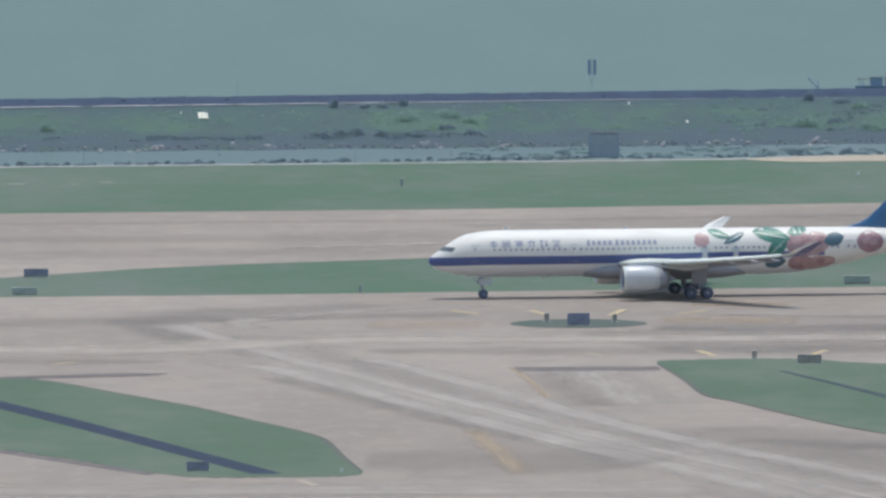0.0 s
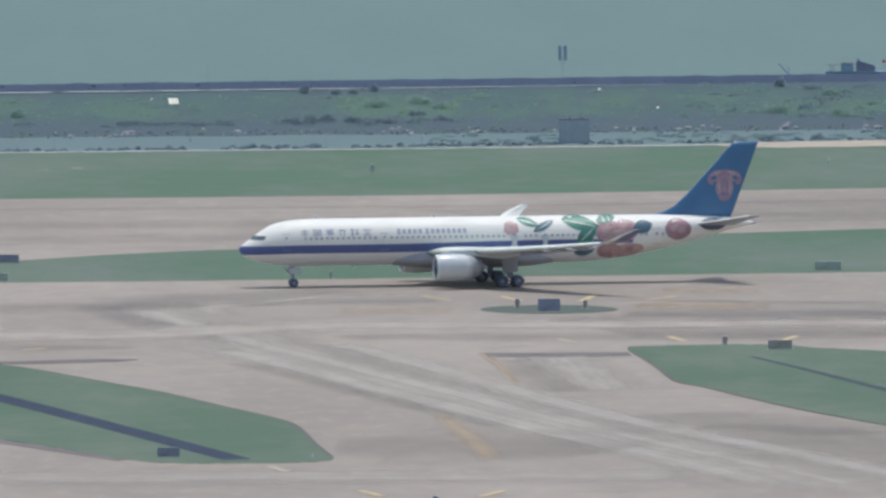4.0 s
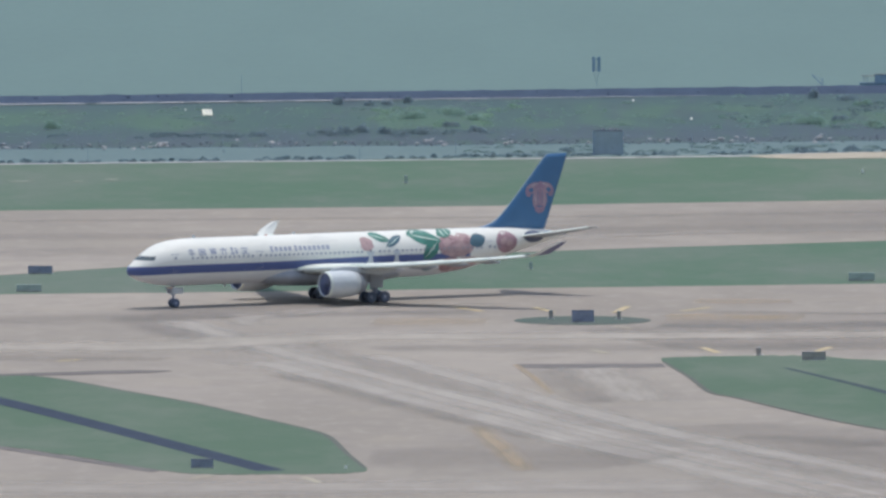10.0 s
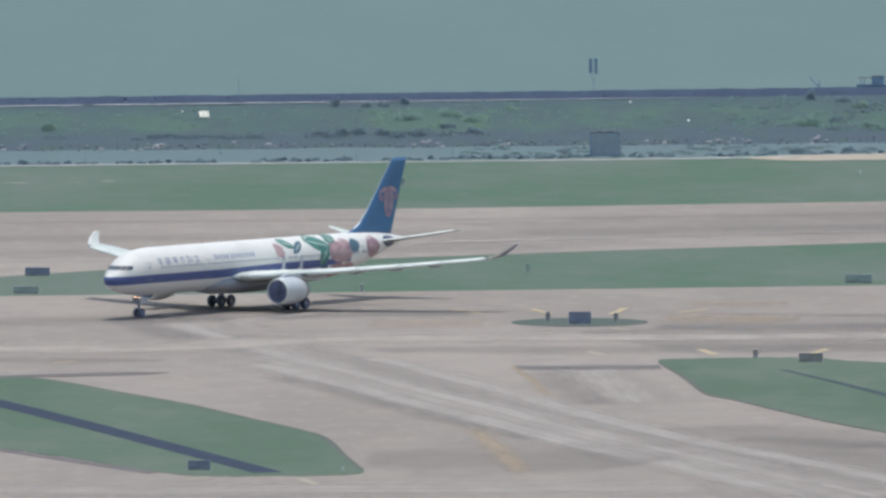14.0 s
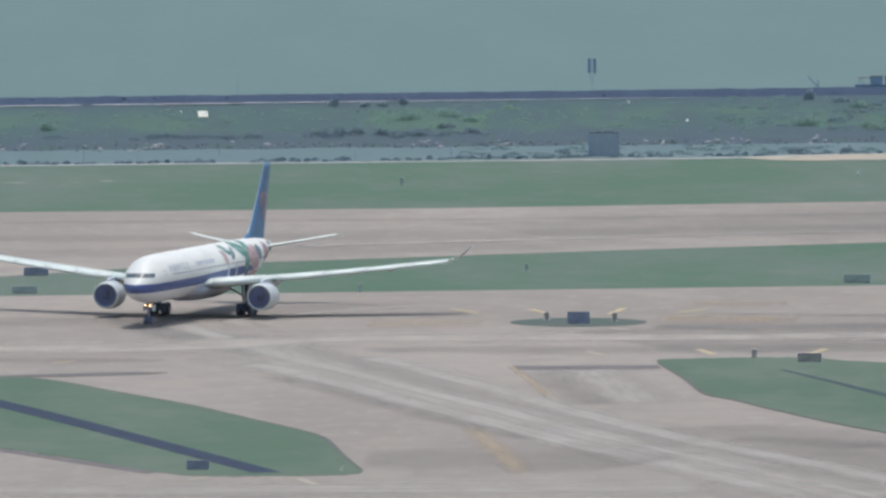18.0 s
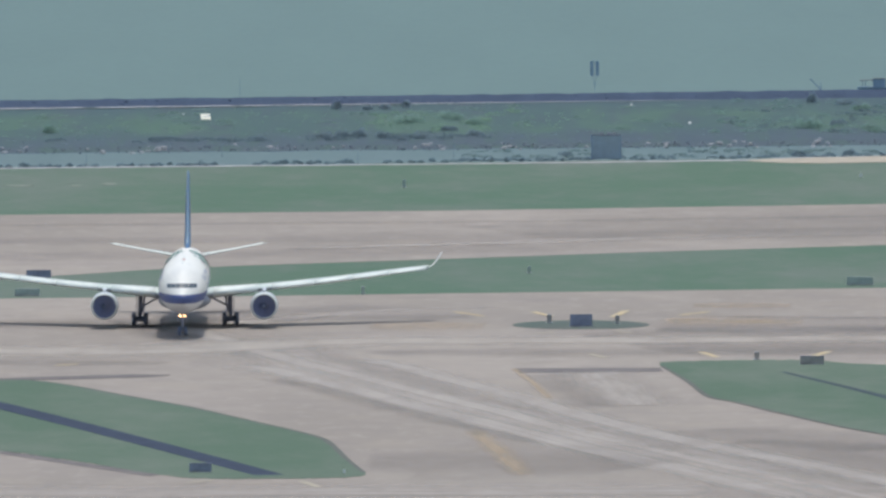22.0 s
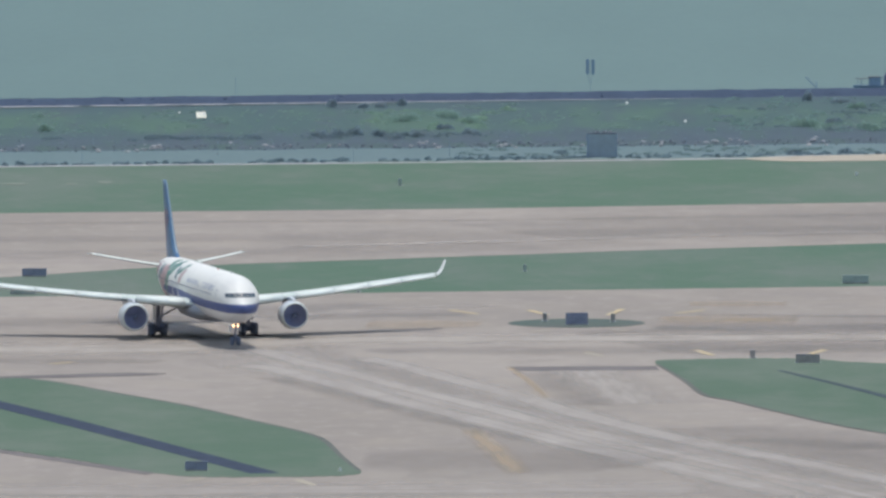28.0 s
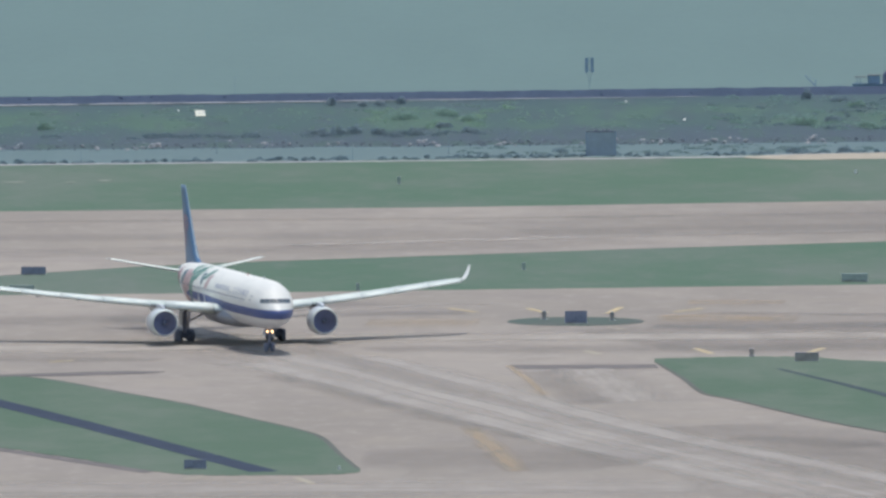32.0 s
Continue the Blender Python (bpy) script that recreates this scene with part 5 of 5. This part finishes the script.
def build_wing(side):
    # washout: the outer wing is twisted nose-down, more than real to suit the camera's view
    def lead(y):
        return float(np.interp(y, (2, 9, 13, 28), (0.12, 0.02, -0.14, -0.16)))

    def trail(y):
        return float(np.interp(y, (2, 9, 13, 28), (-0.06, 0.06, 0.22, 0.2)))

    rings = [aerofoil((GEAR_S - a, side * y, z + lead(y)), (GEAR_S - b, side * y, z + trail(y)), 0.13 if y < 10 else 0.125) for y, a, b, z in WING]
    wing = part("wing", loft(rings), M_WING, plane, "long swept light grey wing", smooth=True)
    shade_grey_below(wing)
    # bright slats along the leading edge
    for y0, y1 in ((3.4, 8.6), (10.2, 15.2), (15.23, 19.65), (19.68, 24.0), (24.03, 28.3)):
        rr = []
        for y in np.linspace(y0, y1, 4):
            a, b, z = wing_at(y)
            full = aerofoil((GEAR_S - a + 0.05, side * y, z + lead(y) + 0.01), (GEAR_S - b, side * y, z + trail(y)), 0.137 if y < 10 else 0.132, 9)
            rr.append(full[:4] + full[-2:])
        part("slat", loft(rr, closed=True, caps=True), M_EDGE, wing, "bright bare-metal slat", smooth=True)
    # flap and aileron panels on the upper rear surface
    for y0, y1 in ((3.2, 9.2), (9.5, 19.5), (19.8, 27.0)):
        bm = bmesh.new()
        q = []
        for y in (y0, y1):
            a, b, z = wing_at(y)
            for u in (0.74, 0.985):
                q.append(bm.verts.new((GEAR_S - (a + (b - a) * u), side * y, z + lead(y) * (1 - u) + trail(y) * u + (b - a) * (0.085 * (1 - u)) + 0.03)))
        bm.faces.new((q[0], q[1], q[3], q[2]))
        part("flap", bm, M_NACELLE, wing, "pale flap panel")
    # flap track fairings
    for y, length in ((7.0, 4.6), (12.6, 4.4), (17.2, 3.8), (21.6, 3.2)):
        a, b, z = wing_at(y)
        rr = []
        for u, r in ((0, 0.04), (0.15, 0.22), (0.4, 0.34), (0.7, 0.28), (0.9, 0.14), (1, 0.03)):
            s = b - length * 0.62 + length * u
            rr.append([(GEAR_S - s, side * y + r * 0.75 * math.cos(k), z - 0.24 - 0.1 * u + r * 0.8 * math.sin(k)) for k in np.linspace(0, 6.283, 12, endpoint=False)])
        part("flap_fairing", loft(rr), M_BELLY, wing, "canoe-shaped flap track fairing", smooth=True)
    # winglet
    rr = []
    for y, a, b, z in ((28.6, 37.9, 40.6, 6.36), (29.15, 38.7, 41.1, 6.6), (29.65, 39.6, 41.75, 7.15), (30.2, 41.55, 42.6, 7.95)):
        rr.append([(GEAR_S - s, side * y + e, z) for s, e in ((a, 0), ((2 * a + b) / 3, 0.1), (b, 0), ((2 * a + b) / 3, -0.1))])
    tip = part("winglet", loft(rr), M_WHITE, wing, "upturned white winglet, dark blue on its outer rear face")
    tip.data.materials.append(M_WINGLET)
    # only outer faces turned aft take the dark blue
    for f in tip.data.polygons:
        if f.normal.y * side > 0.2 and f.normal.x < 0.0:
            f.material_index = 1
    part("tip_lamp", tube((GEAR_S - 37.8, side * 28.55, 6.45), (GEAR_S - 38.4, side * 28.6, 6.45), 0.06, 0.1, 10), M_GLASS, wing, "small navigation lamp")


build_wing(1)
build_wing(-1)


def build_engine(side):
    y0, z0, s0 = side * 9.37, 2.62, 22.0
    prof = ((0.25, 1.33), (0.08, 1.345), (0.0, 1.39), (0.05, 1.45), (0.4, 1.55), (1.2, 1.63), (2.4, 1.65), (3.5, 1.57), (4.4, 1.40), (4.38, 1.30))
    ring = lambda u, r: [(GEAR_S - s0 - u, y0 + r * math.cos(a), z0 + r * math.sin(a)) for a in np.linspace(0, 2 * math.pi, 36, endpoint=False)]
    e = part("engine", loft([ring(u, r) for u, r in prof], caps=False), M_NACELLE, plane, "white engine nacelle with a bright intake lip", smooth=True)
    part("intake_lip", loft([ring(u, r + 0.012) for u, r in ((0.2, 1.32), (0.06, 1.345), (0.0, 1.39), (0.05, 1.455), (0.3, 1.53))], caps=False), M_EDGE, e, "polished intake lip", smooth=True)
    part("intake_duct", loft([ring(0.2, 1.33), ring(0.35, 1.34), ring(0.5, 1.34)], caps=False), M_FAN, e, "dark intake duct", smooth=True)
    part("fan_disc", loft([ring(0.46, 1.345), ring(0.5, 1.3)]), M_FAN, e, "dark fan disc")
    bm = bmesh.new()
    q = []
    for r, w in ((0.35, 0.06), (1.31, 0.14)):
        for k in (-1, 1):
            q.append(bm.verts.new((-0.08 * k, k * w, r)))
    bm.faces.new((q[0], q[1], q[3], q[2]))
    blade = mesh_of(bm, "fan_blade", M_FAN)
    for i in range(22):
        part("fan_blade", blade, None, e, at=pose(GEAR_S - s0 - 0.36, y0, z0, 360 / 22 * i, 0, 0))
    part("spinner", loft([ring(0.46, 0.34), ring(0.3, 0.2), ring(0.2, 0.05)]), M_TYRE, e, "dark spinner", smooth=True)
    part("exhaust_nozzle", loft([ring(4.2, 1.36), ring(4.5, 1.36), ring(5.2, 1.12), ring(5.6, 0.98), ring(5.5, 0.92)], caps=False), M_BELLY, e, "grey exhaust nozzle", smooth=True)
    part("exhaust_plug", loft([ring(5.0, 0.7), ring(5.6, 0.55), ring(6.5, 0.08)]), M_STRUT, e, "dark exhaust plug", smooth=True)
    a, b, z = wing_at(9.37)
    rr = []
    for s, lo, hi, w in ((s0 + 0.9, 1.5, 1.75, 0.08), (s0 + 2.2, 1.45, 2.0, 0.22), (a + 0.6, 1.3, z - z0 + 0.15, 0.26), (a + 3.4, 0.9, z - z0 - 0.1, 0.24), (a + 6.0, 1.25, z - z0 - 0.2, 0.06)):
        rr.append([(GEAR_S - s, y0 - w, z0 + lo), (GEAR_S - s, y0 + w, z0 + lo), (GEAR_S - s, y0 + w, z0 + hi), (GEAR_S - s, y0 - w, z0 + hi)])
    part("pylon", loft(rr), M_NACELLE, e, "white engine pylon")


build_engine(1)
build_engine(-1)


def build_tail():
    fin_rows = ((7.75, 49.8, 60.75, 0.05), (8.2, 51.3, 60.9, 0.075), (8.6, 52.6, 61.05, 0.095), (9.2, 53.75, 61.3, 0.1), (10.6, 55.3, 61.8, 0.1), (13.5, 58.0, 62.9, 0.1), (16.3, 60.55, 63.95, 0.1), (16.78, 61.1, 64.12, 0.06))
    rings = []
    for z, a, b, k in fin_rows:
        ring = aerofoil((GEAR_S - a, 0, 0), (GEAR_S - b, 0, 0), k, 9)
        rings.append([(p[0], p[2] if i < 9 else p[2] / 0.8, z) for i, p in enumerate(ring)])
    fin = part("tail_fin", loft(rings), M_FIN, plane, "tall swept deep blue tail fin", smooth=True)
    rr = []
    for z, a, b, k in fin_rows[2:]:
        w = 0.012 * (b - a) * k / 0.1 + 0.02
        rr.append([(GEAR_S - a + 0.03, 0, z), (GEAR_S - a - 0.05, w, z), (GEAR_S - a - 0.05, -w, z)])
    part("leading_edge", loft(rr), M_FIN_EDGE, fin, "pale bare-metal leading edge")
    for side in (1, -1):
        # the emblem as plain drooping petals
        for k, (s, z, rs, rz, turn, mat) in enumerate((
                (59.0, 12.55, 0.95, 0.55, 0.35, M_EMBLEM_LIGHT), (60.8, 12.55, 0.95, 0.55, -0.35, M_EMBLEM_LIGHT), (58.4, 12.1, 0.36, 0.5, 0.3, M_EMBLEM), (61.4, 12.1, 0.36, 0.5, -0.3, M_EMBLEM),
                (59.9, 12.75, 0.62, 0.5, 0.0, M_EMBLEM), (59.9, 11.35, 0.98, 1.25, 0.0, M_EMBLEM_LIGHT), (59.9, 10.4, 0.68, 0.5, 0.0, M_EMBLEM),
                (58.75, 12.35, 0.30, 0.22, 0.35, M_FIN), (61.05, 12.35, 0.30, 0.22, -0.35, M_FIN), (59.62, 11.6, 0.04, 0.8, 0.06, M_FIN), (60.18, 11.6, 0.04, 0.8, -0.06, M_FIN),
                (59.9, 11.9, 0.16, 0.7, 0.0, M_EMBLEM), (59.3, 11.3, 0.06, 0.6, 0.1, M_EMBLEM_LINE), (60.5, 11.3, 0.06, 0.6, -0.1, M_EMBLEM_LINE), (59.9, 10.62, 0.4, 0.07, 0.0, M_FIN),
                (59.2, 12.9, 0.5, 0.07, 0.3, M_EMBLEM_LINE), (60.6, 12.9, 0.5, 0.07, -0.3, M_EMBLEM_LINE))):
            bm = bmesh.new()
            vs = []
            for u, w in oval(59.9 + (s - 59.9) * 1.15, 11.6 + (z - 11.6) * 1.15, rs * 1.15, rz * 1.15, turn, 18):
                a = np.interp(w, [r[0] for r in fin_rows], [r[1] for r in fin_rows])
                b = np.interp(w, [r[0] for r in fin_rows], [r[2] for r in fin_rows])
                q = min(max((u - a) / (b - a), 0.02), 0.98)
                h = 5 * 0.1 * (b - a) * (0.2969 * math.sqrt(q) - 0.126 * q - 0.3516 * q * q + 0.2843 * q ** 3 - 0.1036 * q ** 4)
                vs.append(bm.verts.new((GEAR_S - u, side * (h + 0.015 + 0.003 * k), w)))
            bm.faces.new(vs)
            part("petal", bm, mat, fin, "red emblem petal on the fin" if mat != M_FIN else "blue gap between the petals")
        rings = [aerofoil((GEAR_S - a, side * y, z), (GEAR_S - b, side * y, z - 0.05), 0.09) for y, a, b, z in ((0.7, 55.5, 61.0, 6.85), (2.0, 56.4, 61.15, 7.06), (6.0, 58.9, 61.65, 7.72), (8.9, 60.7, 62.05, 8.22), (9.4, 61.2, 62.1, 8.3))]
        stab = part("tailplane", loft(rings), M_WING, plane, "swept light grey tailplane", smooth=True)
        shade_grey_below(stab)
        rr = []
        for y, a, z in ((1.8, 56.25, 7.04), (6.0, 58.88, 7.72), (8.9, 60.68, 8.22)):
            rr.append([(GEAR_S - a + 0.03, side * y, z), (GEAR_S - a - 0.25, side * y, z + 0.16), (GEAR_S - a - 0.12, side * y, z - 0.04)])
        part("leading_edge", loft(rr), M_EDGE, stab, "bright tailplane leading edge")


build_tail()

WHEELS = []


def wheel_mesh(r, w):
    prof = ((0.30, -w * 0.30), (0.55, -w * 0.36), (0.72, -w * 0.5), (0.93, -w * 0.47), (1.0, -w * 0.28), (1.0, w * 0.28), (0.93, w * 0.47), (0.72, w * 0.5), (0.55, w * 0.36), (0.30, w * 0.30))
    rings = [[(r * k * math.cos(a), y, r * k * math.sin(a)) for a in np.linspace(0, 2 * math.pi, 26, endpoint=False)] for k, y in prof]
    me = mesh_of(loft(rings), "wheel", M_TYRE, True)
    me.materials.append(M_STRUT)
    for p in me.polygons:
        if math.hypot(p.center.x, p.center.z) < r * 0.42:
            p.material_index = 1
    return me


def put_wheel(mesh, parent, x, y, r):
    o = part("wheel", mesh, None, parent, "black tyre on a grey hub", at=pose(x, y, r))
    WHEELS.append((o, x, y, r))


MAIN_WHEEL, NOSE_WHEEL = wheel_mesh(0.70, 0.52), wheel_mesh(0.53, 0.40)


def build_main_gear(side):
    y0 = side * 5.34
    bm = tube((0, y0, 1.0), (0.1, y0 - side * 0.1, 4.0), 0.23, 0.3, 16)
    g = part("main_gear", bm, M_STRUT, plane, "main landing gear leg with a four-wheel bogie", smooth=True)
    part("bogie_beam", box(2.3, 0.3, 0.3, (0, y0, 0.55), 0.06), M_STRUT, g)
    part("side_brace", tube((0.05, y0 - side * 0.1, 2.1), (0.1, y0 - side * 2.4, 3.3), 0.11), M_STRUT, g)
    part("torque_link", box(0.45, 0.12, 0.7, (-0.25, y0, 1.0), 0.04), M_STRUT, g)
    # door takes the belly grey to look shaded
    part("gear_door", box(1.9, 0.06, 1.9, (0, y0 + side * 0.42, 1.75), 0.02), M_BELLY, g, "gear door coloured grey for shade")
    part("retraction_jack", tube((0.3, y0 - side * 0.35, 1.5), (0.2, y0 - side * 0.6, 3.6), 0.12, 0.12), M_STRUT, g)
    for x in (-0.99, 0.99):
        part("axle", tube((x, y0 - 0.75, 0.70), (x, y0 + 0.75, 0.70), 0.09), M_STRUT, g)
        part("brake_unit", tube((x, y0 - 0.45, 0.70), (x, y0 + 0.45, 0.70), 0.3, 0.3), M_TYRE, g, "dark brake packs between the wheels")
        for dy in (-0.7, 0.7):
            put_wheel(MAIN_WHEEL, g, x, y0 + dy, 0.70)


build_main_gear(1)
build_main_gear(-1)
NOSE_X = GEAR_S - 6.67


def build_nose_gear():
    g = part("nose_gear", tube((NOSE_X, 0, 0.5), (NOSE_X + 0.15, 0, 2.75), 0.13, 0.17, 16), M_STRUT, plane, "nose gear leg with two wheels and lit taxi lamps", smooth=True)
    part("axle", tube((NOSE_X, -0.45, 0.53), (NOSE_X, 0.45, 0.53), 0.07), M_STRUT, g)
    part("drag_brace", tube((NOSE_X + 0.05, 0, 1.3), (NOSE_X + 1.3, 0, 2.5), 0.07), M_STRUT, g)
    for dy in (-0.36, 0.36):
        put_wheel(NOSE_WHEEL, g, NOSE_X, dy, 0.53)
        part("gear_door", box(1.6, 0.05, 0.75, (NOSE_X - 0.2, dy * 1.5, 1.62), 0.02), M_NACELLE, g, "white nose gear door")
    for dy, z, r in ((-0.27, 2.32, 0.13), (0.27, 2.32, 0.13)):
        x = NOSE_X + 0.28
        cup = loft([[(x + u, dy + q * math.cos(a), z + q * math.sin(a)) for a in np.linspace(0, 6.283, 20, endpoint=False)] for u, q in ((-0.25, r * 0.5), (-0.1, r), (0.26, r * 1.12), (0.26, r), (-0.02, r * 0.95))], caps=False)
        h = part("taxi_lamp", cup, M_STRUT, g, "round metal lamp housing")
        part("lens", tube((x - 0.03, dy, z), (x + 0.0, dy, z), r * 0.93, r * 0.93, 20), M_LAMP, g, "lit warm taxi lamp")


build_nose_gear()
for x, y, z, h in ((GEAR_S - 9.5, 0, AXIS_Z + 2.8, 0.35), (GEAR_S - 24, 0, AXIS_Z + 2.8, 0.3), (GEAR_S - 14, 0, AXIS_Z - 3.1, 0.3)):
    part("antenna", box(0.4, 0.05, h, (x, y, z), 0.02), M_NACELLE, plane, "small blade antenna")
part("beacon_lamp", tube((GEAR_S - 20, 0, AXIS_Z + 2.78), (GEAR_S - 20, 0, AXIS_Z + 2.98), 0.12, 0.07), M_RED, plane, "red beacon lamp")


# ---------------------------------------------------------------- what moves
def motions():
    rows = (
        (0, 29.95, 60.32, 189.60), (1, 24.80, 59.44, 189.75), (2, 19.78, 58.44, 190.16), (3.5, 12.68, 56.56, 191.81), (5, 6.05, 54.45, 194.94),
        (6, 2.00, 53.04, 197.91), (7, -1.77, 51.55, 201.54), (8, -5.30, 49.85, 205.67), (9, -8.58, 47.85, 210.14), (10, -11.69, 45.57, 214.94),
        (11, -14.60, 43.04, 220.08), (12, -17.33, 40.28, 225.52), (13, -19.83, 37.30, 231.13), (14, -22.08, 34.11, 236.70), (15.5, -24.97, 28.97, 244.36),
        (17, -27.22, 23.46, 251.55), (18, -28.32, 19.60, 256.05), (19, -29.27, 15.63, 259.93), (20, -29.98, 11.60, 263.56), (21, -30.42, 7.56, 266.97),
        (22, -30.58, 3.55, 269.99), (23, -30.52, -0.45, 272.50), (24, -30.22, -4.49, 274.61), (25, -29.75, -8.64, 276.42), (26.5, -28.81, -15.10, 278.30),
        (28, -27.70, -21.66, 279.10), (29, -26.90, -25.97, 279.50), (30, -26.07, -30.15, 279.95), (31, -25.20, -33.95, 280.38), (32, -24.29, -37.40, 280.80),
    )
    # slight nose-up pitch through the turn, fitted to the camera's view over flat paving
    walk(plane, [(t, pose(x, y, 0, 0, -float(np.interp(t, (9, 19), (0.0, 0.33))), h)) for t, x, y, h in rows])
    # wheels roll by the way that they have gone
    ts = [i * 0.2 for i in range(161)]
    px = np.interp(ts, [r[0] for r in rows], [r[1] for r in rows])
    py = np.interp(ts, [r[0] for r in rows], [r[2] for r in rows])
    gone = np.concatenate([[0], np.cumsum(np.hypot(np.diff(px), np.diff(py)))])
    for o, x, y, r in WHEELS:
        walk(o, [(t, pose(x, y, r, 0, math.degrees(g / r), 0)) for t, g in zip(ts, gone)])


motions()
